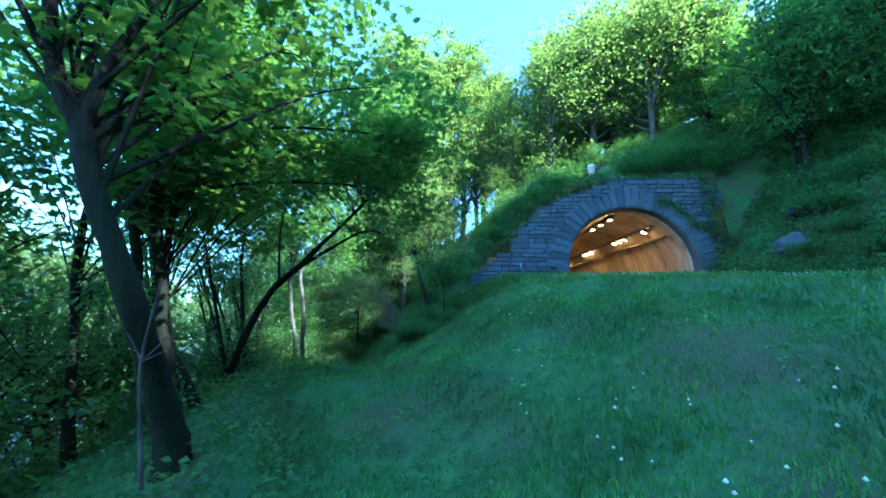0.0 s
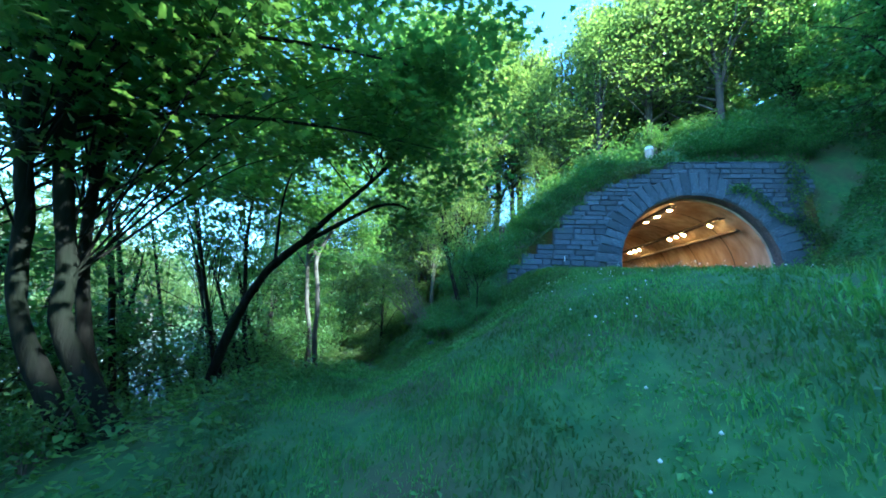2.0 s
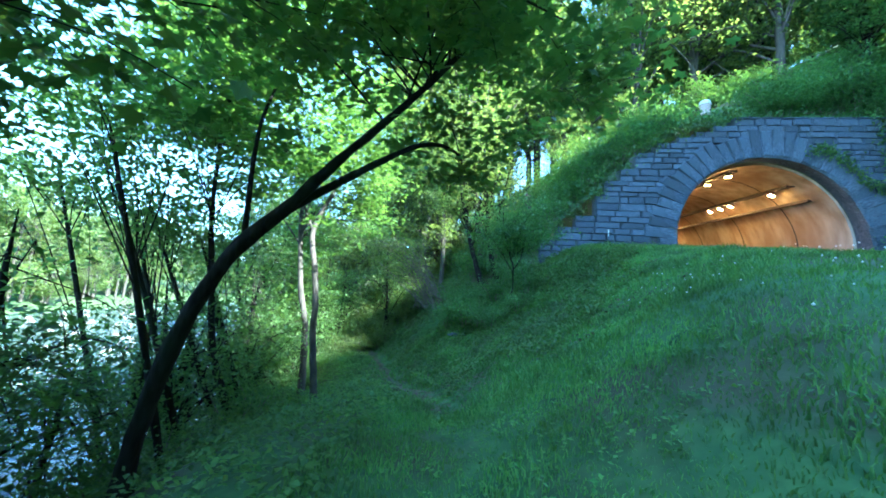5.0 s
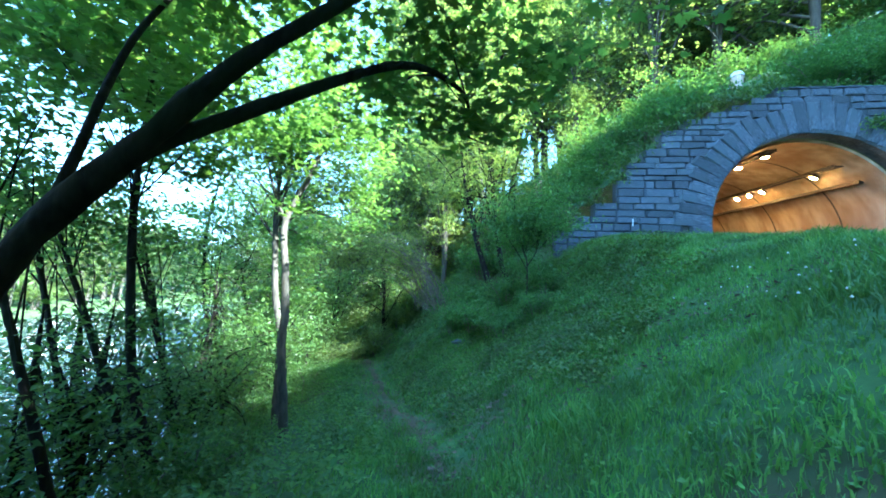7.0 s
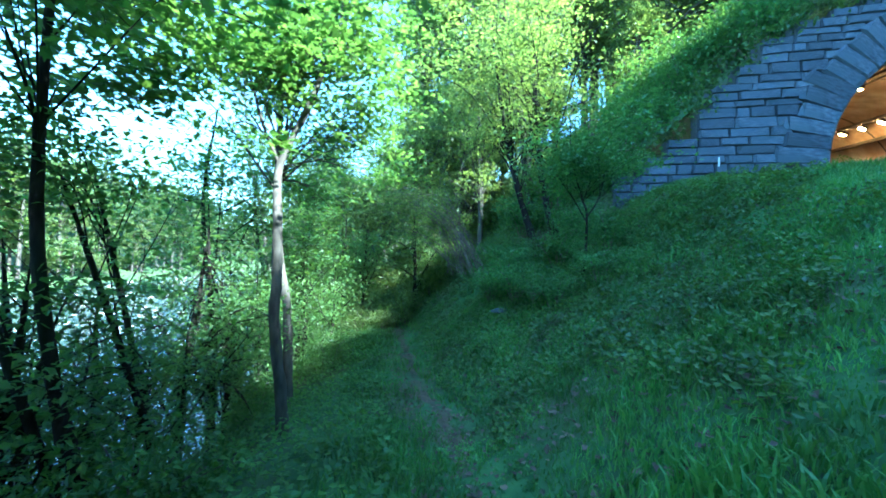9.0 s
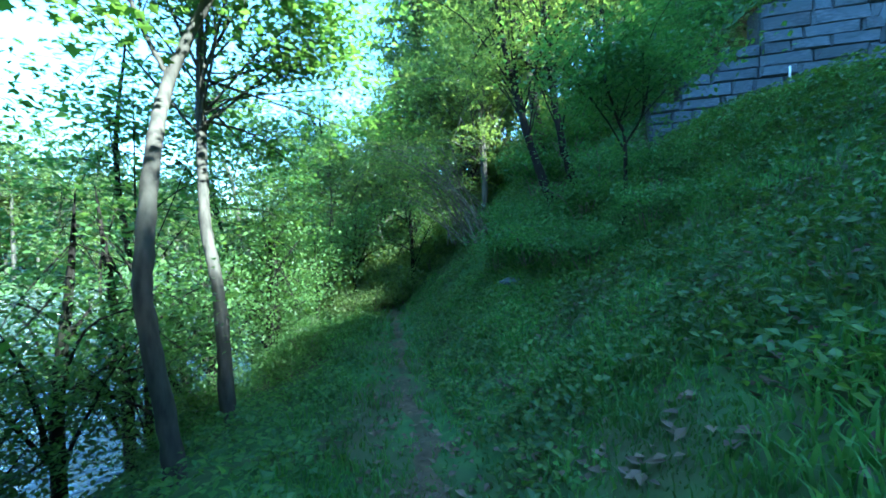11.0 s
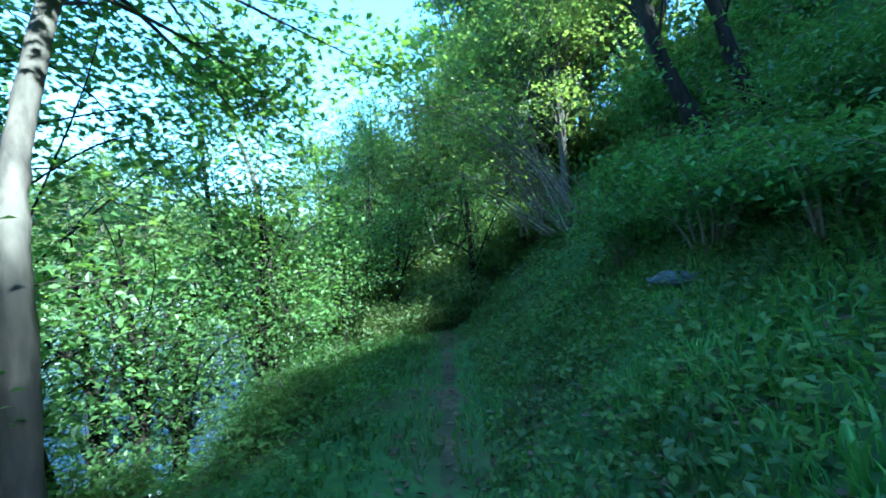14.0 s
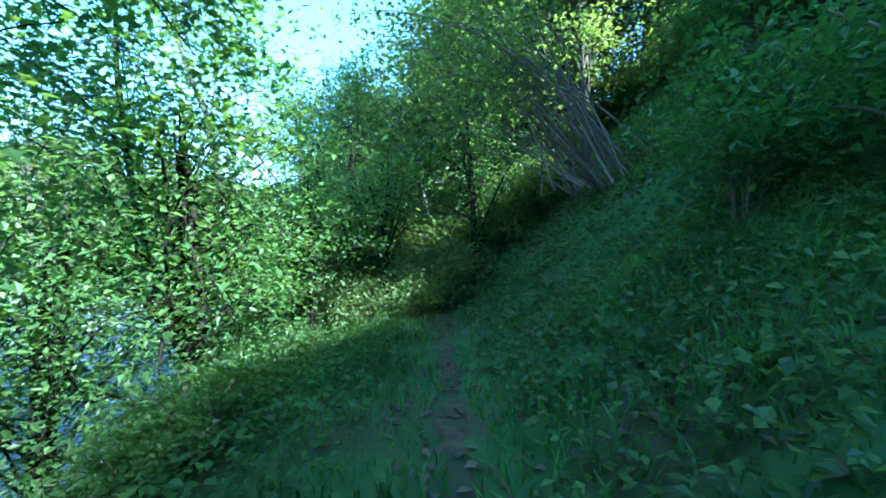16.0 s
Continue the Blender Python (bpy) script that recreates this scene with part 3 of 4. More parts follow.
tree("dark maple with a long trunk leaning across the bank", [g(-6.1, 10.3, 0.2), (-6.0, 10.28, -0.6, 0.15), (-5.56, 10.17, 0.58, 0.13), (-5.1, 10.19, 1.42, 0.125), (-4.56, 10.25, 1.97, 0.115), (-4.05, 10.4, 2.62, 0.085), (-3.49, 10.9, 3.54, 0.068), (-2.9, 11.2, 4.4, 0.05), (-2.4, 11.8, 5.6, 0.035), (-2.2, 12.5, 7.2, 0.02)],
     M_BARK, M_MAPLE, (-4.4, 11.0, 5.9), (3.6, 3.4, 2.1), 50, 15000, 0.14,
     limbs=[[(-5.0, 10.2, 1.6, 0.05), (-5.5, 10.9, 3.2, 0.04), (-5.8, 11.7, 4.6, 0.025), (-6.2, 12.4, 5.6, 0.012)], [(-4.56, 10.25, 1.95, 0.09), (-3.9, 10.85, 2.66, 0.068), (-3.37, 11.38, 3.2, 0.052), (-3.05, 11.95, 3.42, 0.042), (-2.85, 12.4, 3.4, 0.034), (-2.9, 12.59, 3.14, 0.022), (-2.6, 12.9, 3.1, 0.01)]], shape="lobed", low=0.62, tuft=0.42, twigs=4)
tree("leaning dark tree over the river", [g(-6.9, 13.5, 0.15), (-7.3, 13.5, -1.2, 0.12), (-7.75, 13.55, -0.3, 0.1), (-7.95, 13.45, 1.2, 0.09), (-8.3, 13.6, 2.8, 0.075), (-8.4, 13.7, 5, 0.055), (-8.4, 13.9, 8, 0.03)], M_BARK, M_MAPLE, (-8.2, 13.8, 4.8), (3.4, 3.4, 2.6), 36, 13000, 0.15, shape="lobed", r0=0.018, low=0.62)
tree("pale smooth-barked curved tree by the trail", [g(-6.62, 15.95, 0.16), (-6.67, 15.88, -1.0, 0.135), (-6.78, 15.8, 0.1, 0.13), (-6.8, 15.85, 0.7, 0.125), (-7.1, 16.2, 1.7, 0.12), (-7.6, 16.85, 2.9, 0.11), (-7.2, 17.3, 4.5, 0.09), (-6.9, 17.9, 7.0, 0.05), (-6.8, 18.2, 9.5, 0.03)],
     M_PALE, M_MAPLE, (-7.6, 17.8, 5.8), (3.0, 3.0, 2.4), 26, 8000, 0.13, r0=0.02, limbs=[[(-7.6, 16.85, 2.85, 0.06), (-7.9, 16.7, 3.6, 0.045), (-8.2, 16.5, 4.8, 0.025)]], low=0.75, shape="lobed")
tree("mottled brown-barked upright tree on the riverbank", [g(-7.95, 17.95, 0.19), (-8.05, 17.94, -0.3, 0.15), (-8.15, 17.95, 0.3, 0.14), (-8.4, 18.05, 1.0, 0.135), (-8.7, 18.3, 2.2, 0.125), (-9.0, 18.6, 3.6, 0.115), (-9.15, 18.8, 6, 0.08), (-9.2, 18.9, 10, 0.03)],
     M_PALE, M_MAPLE, (-8.8, 19.4, 5.6), (3.8, 3.8, 2.6), 40, 10000, 0.13, limbs=[[(-9.0, 18.6, 3.4, 0.05), (-10.2, 20.8, 3.3, 0.035), (-11.0, 22.6, 2.7, 0.015)], [(-8.9, 18.5, 3.0, 0.05), (-9.3, 20.3, 3.2, 0.035), (-9.6, 22.3, 2.8, 0.015)], [(-9.0, 18.6, 3.8, 0.05), (-8.9, 20.6, 4.0, 0.035), (-8.1, 23.6, 4.0, 0.015)], [(-9.05, 18.65, 4.2, 0.05), (-11.0, 21.0, 4.6, 0.035), (-13.0, 23.5, 4.5, 0.015)], [(-9.0, 18.6, 3.6, 0.04), (-8.5, 19.2, 4.1, 0.03), (-7.6, 20.0, 4.7, 0.015)], [(-8.95, 18.55, 3.3, 0.035), (-8.2, 19.4, 3.7, 0.025), (-7.0, 20.5, 4.1, 0.012)]], low=0.62, shape="lobed")
tree("weathered leaning tree with bare forked limbs over the river", [(-11.0, 26.6, base_at(-11.0, 26.6), 0.22), (-11.6, 26.6, -2.6, 0.2), (-12.95, 26.48, -1.7, 0.18), (-14.53, 26.23, -0.3, 0.17), (-15.21, 26.17, 1.0, 0.16), (-15.39, 25.93, 3.2, 0.12), (-15.73, 25.43, 5.2, 0.09), (-15.9, 25.2, 7.5, 0.05), (-16, 25, 9.5, 0.02)],
     M_PALE, M_SUNNY, (-15.6, 25.6, 8.4), (2.6, 2.6, 2.2), 18, 2000, 0.16,
     limbs=[[(-15.2, 26.17, 1.0, 0.1), (-15.35, 25.0, 1.8, 0.085), (-15.32, 24.16, 2.09, 0.075), (-15.09, 22.24, 2.16, 0.04), (-15, 21, 2.6, 0.02)], [(-15.0, 26.3, 0.3, 0.08), (-14.78, 28.19, 1.15, 0.06), (-15.0, 27.4, 2.4, 0.045), (-15.26, 26.92, 3.2, 0.03)], [(-15.39, 25.93, 3.2, 0.06), (-15.1, 26.0, 4.6, 0.04), (-15.0, 26.2, 6.5, 0.02)]], low=0.7)
tree("young maple with flat leaf sprays over the water", [g(-9.6, 18.9, 0.12), (-10.6, 18.6, -0.6, 0.09), (-11.3, 18.7, 2.4, 0.07), (-11.2, 18.9, 5.0, 0.03)], M_BARK, M_MAPLE, (-11.4, 19.4, 1.9), (3.2, 3.2, 2.8), 36, 6500, 0.12, shape="lobed", low=0.25, r0=0.022)
tree("young maple hanging over the river bend", [g(-10.8, 22.6, 0.12), (-12.0, 22.4, -0.4, 0.09), (-12.9, 22.5, 3.0, 0.06), (-12.7, 22.6, 6.0, 0.03)], M_BARK, M_MAPLE, (-12.6, 22.9, 1.9), (3.2, 3.2, 3.0), 36, 6500, 0.12, shape="lobed", low=0.25, r0=0.022)
# on the bank and the hill foot
tree("tall grey tree at the foot of the wooded hill", [g(-2.7, 26.6, 0.34), (-2.9, 26.6, 4.2, 0.27), (-3.3, 26.4, 7.0, 0.24), (-3.9, 26.2, 10.8, 0.18), (-4.2, 26, 15, 0.08), (-4.2, 26, 18, 0.03)], M_PALE, M_SUNNY, (-4.2, 26, 13.5), (4.4, 4.4, 5), 44, 12000, 0.18, r0=0.1)
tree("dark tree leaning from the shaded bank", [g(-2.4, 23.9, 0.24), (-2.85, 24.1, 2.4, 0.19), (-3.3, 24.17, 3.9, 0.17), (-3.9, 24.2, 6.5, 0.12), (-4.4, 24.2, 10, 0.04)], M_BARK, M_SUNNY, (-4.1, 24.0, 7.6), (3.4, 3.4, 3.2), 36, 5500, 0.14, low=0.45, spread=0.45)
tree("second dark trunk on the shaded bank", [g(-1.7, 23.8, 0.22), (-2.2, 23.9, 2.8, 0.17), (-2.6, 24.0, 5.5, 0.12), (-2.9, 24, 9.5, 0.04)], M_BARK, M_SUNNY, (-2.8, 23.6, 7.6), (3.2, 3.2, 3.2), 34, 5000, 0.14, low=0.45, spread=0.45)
tree("young many-limbed sapling on top of the bank", [g(-1.5, 20.2, 0.06), (-1.47, 20.19, 2.3, 0.045), (-1.6, 20.2, 2.8, 0.035), (-1.86, 20.27, 3.9, 0.02), (-1.9, 20.3, 5.0, 0.01)], M_BARK, M_SHRUB, (-1.2, 20.6, 4.0), (2.0, 2.0, 1.5), 26, 6000, 0.11,
     limbs=[[(-1.47, 20.19, 2.3, 0.03), (-1.2, 20.1, 2.8, 0.025), (-1.07, 20.08, 3.6, 0.015)], [(-1.48, 20.2, 2.2, 0.025), (-1.8, 20.0, 2.7, 0.02), (-2.3, 19.9, 3.4, 0.01)]], r0=0.02, name="sapling")

# arching shrub with many bare stems beside the trail
arch_shrub = tagged(new("arching_shrub"), "tall shrub of many arching bare grey stems", "shrub")
base = np.array((-5.0, 26.3, base_at(-5.0, 26.3)))
arch_shrub.location = base
tubes, spots = [], []
for i in range(46):
    a = rng.uniform(2.4, 4.2)
    reach, high = rng.uniform(2.0, 5.8), rng.uniform(1.4, 3.9)
    foot = rng.normal(0, 0.5, 3) * (1, 1, 0)
    tip = np.array([math.cos(a) * reach, math.sin(a) * reach * 0.7, high])
    mid = tip * (0.36, 0.36, 0.66) + foot * 0.6 + rng.normal(0, 0.12, 3)
    tubes.append(tube([(*foot, 0.024), (*mid, 0.018), (*(tip * (0.72, 0.72, 1.0)), 0.011), (*tip, 0.004)], 5, 5))
    spots += [(mid, tip), (tip * (0.72, 0.72, 0.95), tip + rng.normal(0, 0.3, 3))]
v, q = join(tubes)
tagged(child("stem_mass", mesh_np("stem_mass", v, q, M_TWIG, True), arch_shrub, "bare arching stems"), kind="stuff")
v, q = leaves(leaf_spots(spots, 5200, 0.4), 0.11)
tagged(child("foliage", mesh_np("foliage", v, q, M_SUNNY), arch_shrub), kind="stuff")

# ---- shrubs, built a few times and repeated ----
SH_DARK = [shrub_thing("dense dark green bush on the shaded slope", s, M_SHRUB, 2600, 0.075, group="slope bushes") for s in range(3)]
SH_LOW = [shrub_thing("leafy undergrowth bush along the riverbank", s, M_MAPLE, 1900, 0.085, group="riverbank bushes") for s in range(3)]
SH_LIT = [shrub_thing("light green bush under the far trees", s, M_SUNNY, 2000, 0.09, group="sunny bushes") for s in range(2)]
used = set()


def plant(kinds, x, y, scale, tall=1.0):
    ob = kinds[int(rng.integers(len(kinds)))]
    first = ob.name not in used
    used.add(ob.name)
    return planted(ob, x, y, scale, None, tall, first)


# river bank undergrowth
for i in range(56):
    y = rng.uniform(5, 40)
    d = -rng.uniform(2.2, 4.6)
    if 7 < y < 19 and d > -3.2:
        continue
    x = float(np.interp(y, WAY_Y, WAY_X)) + d * 1.08
    plant(SH_LOW, x, y, rng.uniform(0.6, 1.1), rng.uniform(0.8, 1.2))
# where the lawn meets the trees, left of the portal
for x, y, s in ((-2.9, 22.6, 1.1), (-3.6, 24.0, 1.3), (-1.4, 23.2, 1.3), (-0.6, 25.0, 1.8), (-3.0, 25.2, 1.7), (-2.0, 25.8, 2.0), (0.6, 25.4, 1.4), (-2.2, 19.7, 0.9), (-1.3, 19.5, 0.8), (-0.9, 20.4, 1.0), (-2.6, 20.7, 1.1), (-3.2, 21.6, 1.2), (-2.0, 22.0, 1.2), (-4.0, 22.8, 1.1)):
    plant(SH_DARK, x, y, s, 1.0)
for i in range(26):
    y = rng.uniform(25.2, 31)
    d = rng.uniform(-5, 3)
    if abs(d) < 0.7 and y < 27:
        continue
    plant(SH_LIT, float(np.interp(y, WAY_Y, WAY_X)) + d * 1.1, y, rng.uniform(0.7, 1.1) + (y - 25) * 0.12, rng.uniform(0.9, 1.3))
for i in range(80):
    y = rng.uniform(29.5, 54)
    d = rng.uniform(-6, 9)
    x = float(np.interp(y, WAY_Y, WAY_X)) + d * 1.1
    plant(SH_LIT, x, y, rng.uniform(1.3, 2.6))
# the hill above and beside the tunnel: the nearest bushes singly, the rest as one mass
for i in range(70):
    x, y = rng.uniform(1, 18), 25.2 + 4 * rng.uniform() ** 1.4
    if abs(x - 8.2) < 2.8 and y < 28.5:
        continue
    plant(SH_DARK, x, y, rng.uniform(1.2, 2.2), rng.uniform(0.7, 1.1))
for i in range(26):
    x, y = rng.uniform(15.8, 21), rng.uniform(8, 25)
    if x + 0.25 * (y - 15) > 16.4:
        plant(SH_DARK, x, y, rng.uniform(1.0, 2.0), rng.uniform(0.7, 1.1))
clouds = []
for i in range(430):
    if i % 2:
        x, y = rng.uniform(-3, 46), 28 + 34 * rng.uniform() ** 1.4
    else:
        x, y = 17.5 + 20 * rng.uniform() ** 1.3, rng.uniform(-6, 30)
    s = rng.uniform(0.8, 2.0)
    n = 430
    u = rng.standard_normal((n, 3))
    u /= np.linalg.norm(u, axis=1)[:, None]
    u *= (s * rng.uniform(0.55, 1.08, (n, 1))) * (1.1, 1.1, 0.75)
    c = np.stack([x + u[:, 0], y + u[:, 1], 0 * u[:, 2]], -1)
    c[:, 2] = land(c[:, 0], c[:, 1]) + 0.25 * s + np.abs(u[:, 2])
    clouds.append(c)
v, q = leaves(np.vstack(clouds), 0.19, 0.6)
tagged(new("hillside_undergrowth", mesh_np("hillside_undergrowth", v, q, M_SHRUB)), "dense green undergrowth covering the wooded hillside", "undergrowth", kind="stuff")

# ---- wood trees, built a few times and repeated ----


def wood_tree(label, leaf, bark, height, wide, count, size, kind_name, low=0.18, mid=0.55, span=0.44, limbs=46):
    lean = rng.uniform(-0.6, 0.6)
    k = 0.0125 * height + 0.012
    lean *= min(height / 8, 1)
    trunk = [(0, 0, -0.4, k * 1.2), (0.01 * height, 0, height * 0.3, k), (lean * 0.6, 0.02 * height, height * 0.6, k * 0.7), (lean, 0.03 * height, height * 0.88, k * 0.08)]
    return tree(label, trunk, bark, leaf, (lean * 0.7, 0.2, height * mid), (wide, wide, height * span), limbs, count, size, spread=0.34, r0=0.07, low=low, sides=8, girth=1.0, name=kind_name or "tree")


W_HILL = [wood_tree("leafy tree on the shaded hillside", M_SHRUB, M_BARK, h, w, 5200, 0.24, "") for h, w in ((10, 3.2), (8, 3.0))]
W_LIT = [wood_tree("tall leafy tree in full sun", M_SUNNY, M_PALE, h, w, 6000, 0.22, "") for h, w in ((13, 3.6), (10, 3.2), (17, 4.2))]
W_TALL = [wood_tree("tall riverside tree with a high leafy crown", M_MAPLE, M_BARK, h, w, 9000, 0.2, "", 0.45, 0.72, 0.27) for h, w in ((19, 3.8), (21, 4.2))]
for ob in W_TALL:
    tagged(ob, group="tall riverside trees")
W_BANK = [wood_tree("thin leafy tree on the riverbank", M_MAPLE, M_BARK, h, w, 6200, 0.13, "", 0.2, 0.55, 0.42, 34) for h, w in ((7.5, 2.6), (9.5, 2.9), (6, 2.2))]
W_LEAFY = [wood_tree("bushy light green tree closing the end of the trail", M_SUNNY, M_PALE, 7.5, 2.9, 9000, 0.15, "", 0.1, 0.48, 0.46, 44)]
for ob in W_LEAFY:
    tagged(ob, group="trail end trees")
W_SAP = [wood_tree("slender sapling with flat sprays of leaves", M_MAPLE, M_BARK, h, w, 2800, 0.095, "sapling", 0.12, 0.5, 0.45, 20) for h, w in ((3.6, 1.5), (4.6, 1.8), (2.8, 1.3))]
for ob in W_SAP:
    tagged(ob, group="riverbank saplings", category="sapling")
for ob in W_BANK:
    tagged(ob, group="riverbank trees")
for ob in W_HILL:
    tagged(ob, group="hillside trees")
for ob in W_LIT:
    tagged(ob, group="sunlit trees")
# trees at y < 12 are unseen, added and enlarged to block sun from the lawn
hill_spots = [(rng.uniform(7, 50), rng.uniform(29, 62)) for i in range(60)] + [(rng.uniform(22, 44), rng.uniform(-8, 30)) for i in range(34)] + [(rng.uniform(18, 32), rng.uniform(-30, 12)) for i in range(96)] + [(19, 22), (21, 18), (23, 12), (24, 24), (27, 19)] + [(rng.uniform(18, 30), rng.uniform(22, 32)) for i in range(9)]
for x, y in hill_spots:
    plant(W_HILL, x, y, rng.uniform(0.8, 1.35) + (0.35 if y < 12 else 0))
for x, y, s in ((-6.5, 36, 1.15), (-3, 33, 1.2), (0.5, 36, 1.1), (3.5, 33, 0.8), (-1, 41, 1.2), (6, 40, 0.9), (-9.5, 40, 1.2), (-5.5, 31, 0.75), (2, 29.5, 0.6), (-7, 45, 1.3), (4, 47, 1.1)):
    plant(W_LIT, x, y, s)
for y, d in ((-6, -4.4), (44, -5), (52, -5)):   # tall trees by the water
    plant(W_TALL, float(np.interp(y, WAY_Y, WAY_X)) + d * 1.08, y, rng.uniform(0.9, 1.1))
for i in range(24):                       # saplings crowding the bend of the river and the trail's end
    y = rng.uniform(20.5, 36) if i % 3 else rng.uniform(28, 36)
    d = -rng.uniform(2.6, 5.4) if y < 28 else rng.uniform(-5.4, 3.5)
    plant(W_SAP, float(np.interp(y, WAY_Y, WAY_X)) + d * 1.08, y, rng.uniform(0.85, 1.4))
for i in range(40):                       # saplings along the water's edge
    y = 5.5 + i * 0.62 + rng.uniform(-0.4, 0.4)
    d = -rng.uniform(3.6, 5.4)
    if (7 < y < 19 and d > -4.3) or i % 5 == 1:
        continue
    plant(W_SAP, float(np.interp(y, WAY_Y, WAY_X)) + d * 1.08, y, rng.uniform(0.8, 1.3))
for i in range(8):                       # leafy trees along the river bank
    y = 5.0 + i * 4.4 + rng.uniform(-0.8, 0.8)
    d = -rng.uniform(4.2, 5.4)
    if 6 < y < 30:
        continue
    plant(W_BANK, float(np.interp(y, WAY_Y, WAY_X)) + d * 1.08, y, rng.uniform(0.75, 1.2))
for x, y, s in ((6.5, 30.5, 1.9), (10.5, 31, 2.1), (14.5, 29.5, 2.0), (19, 30, 2.1), (2.6, 32, 1.6), (17, 34, 2.3), (12, 35.5, 2.3), (-9.8, 33.0, 1.5), (-12.2, 33.0, 1.45), (-13.8, 31.0, 1.2), (-9.6, 36, 1.6), (-15, 35, 1.3), (-7, 33.5, 1.6)):
    plant(W_LEAFY, x, y, s)
W_BIG = [wood_tree("towering pale green tree above the hill foot", M_SUNNY, M_PALE, 25, 5.2, 20000, 0.3, "", 0.3, 0.6, 0.4, 70)]
for x, y, s in ((-6.6, 34.5, 1.25), (-2.5, 39, 1.15), (3.5, 43, 0.85), (-11.5, 41, 1.0), (9.4, 41, 0.6), (1.2, 37, 0.8), (9, 37, 0.8)):
    plant(W_BIG, x, y, s)
for i in range(44):                       # down the valley, past the trail
    y = rng.uniform(33, 75)
    d = rng.uniform(-9, 14)
    plant(W_LIT, float(np.interp(y, WAY_Y, WAY_X)) + d, y, rng.uniform(0.6, 1.1))
for i in range(34):                       # the first row across the river
    y = 4 + i * 2.5 + rng.uniform(-1, 1)
    plant(W_LIT, float(np.interp(y, WAY_Y, WAY_X)) - rng.uniform(41, 46), y, rng.uniform(0.85, 1.3))
tubes, clouds = [], []                   # the far bank: one mass of woods
for i in range(165):
    y = rng.uniform(-40, 140)
    d = -38 - 45 * rng.uniform() ** 1.5
    x = float(np.interp(y, WAY_Y, WAY_X)) + d * 1.1
    z, high = float(land(x, y)), rng.uniform(10, 20)
    tubes.append(tube([(x, y, z - 0.3, 0.2), (x + 0.2, y, z + high * 0.5, 0.13), (x, y, z + high * 0.85, 0.03)], 5, 2))
    for k in range(11):
        c = np.array((x, y, z + high * rng.uniform(0.2, 0.95))) + rng.normal(0, 1, 3) * (1.7, 1.7, 0.3)
        clouds.append(c + rng.normal(0, 1, (130, 3)) * (1.0, 1.0, 0.55))
v, q = join(tubes)
tagged(new("far_wood_trunks", mesh_np("far_wood_trunks", v, q, M_PALE, True)), "pale trunks of the woods across the river", "woods", kind="stuff")
v, q = leaves(np.vstack(clouds), 0.5, 0.6)
tagged(new("far_woods", mesh_np("far_woods", v, q, M_SUNNY)), "sunlit green woods along the far riverbank", "woods", kind="stuff")
for i in range(30):
    y = rng.uniform(-10, 90)
    plant(SH_LIT, float(np.interp(y, WAY_Y, WAY_X)) - rng.uniform(37, 44) * 1.1, y, rng.uniform(2.0, 3.6))

for i in range(9):                        # a last screen of saplings at the water's edge
    y = 6.0 + i * 1.15 + rng.uniform(-0.25, 0.25)
    plant(W_SAP, float(np.interp(y, WAY_Y, WAY_X)) - 5.4 * 1.08, y, rng.uniform(0.95, 1.15))
for k, ob in enumerate(SH_DARK + SH_LOW + SH_LIT + W_HILL + W_LIT + W_TALL + W_BANK + W_LEAFY + W_SAP + W_BIG):
    if ob.name not in used:               # any kind not yet planted joins the woods down the valley
        planted(ob, -24.0 + 1.5 * k, 58.0, 1.0, None, 1.0, True)

# ---- grass, ground plants, flowers, litter ----


def grass(name, label, x0, x1, y0, y1, count, tall, keep):
    """Tapered bent blades, two triangles each."""
    x, y = rng.uniform(x0, x1, count), rng.uniform(y0, y1, count)
    ok = keep(x, y)
    x, y = x[ok], y[ok]
    n = len(x)
    clump = 0.6 + 0.5 * np.sin(x * 1.9 + np.sin(y * 2.3)) * np.sin(y * 1.6 + np.sin(x * 1.3))
    h = tall * rng.uniform(0.45, 1.2, n) * np.clip(clump + 0.35, 0.45, 1.4)
    p = np.stack([x, y, land(x, y) - 0.01], -1)
    a, b = rng.uniform(0, 6.28, n), rng.uniform(0, 6.28, n)
    side = np.stack([np.cos(a), np.sin(a), 0 * a], -1) * (h * 0.045 + 0.0035)[:, None]
    bend = np.stack([np.cos(b), np.sin(b), 0 * b], -1) * (h * rng.uniform(0.2, 0.8, n))[:, None]
    up = np.array([0, 0, 1.0])
    tip = p + bend + up * (h * 0.9)[:, None]
    mid = p + bend * 0.3 + up * (h * 0.6)[:, None]
    v = np.stack([p - side, p + side, mid + side * 0.7, tip, mid - side * 0.7], 1).reshape(-1, 3)
    k = np.arange(n)[:, None] * 5
    f = np.concatenate([k + (0, 1, 2), k + (0, 2, 4), k + (4, 2, 3)], 0)
    return tagged(new(name, mesh_np(name, v, f, M_GRASS)), label, "grass", kind="stuff")


def on_lawn(x, y):
    d = off_way(x, y)
    return (d > -1.2) & (d < 30) & (x + 0.25 * (y - 15) < 17)


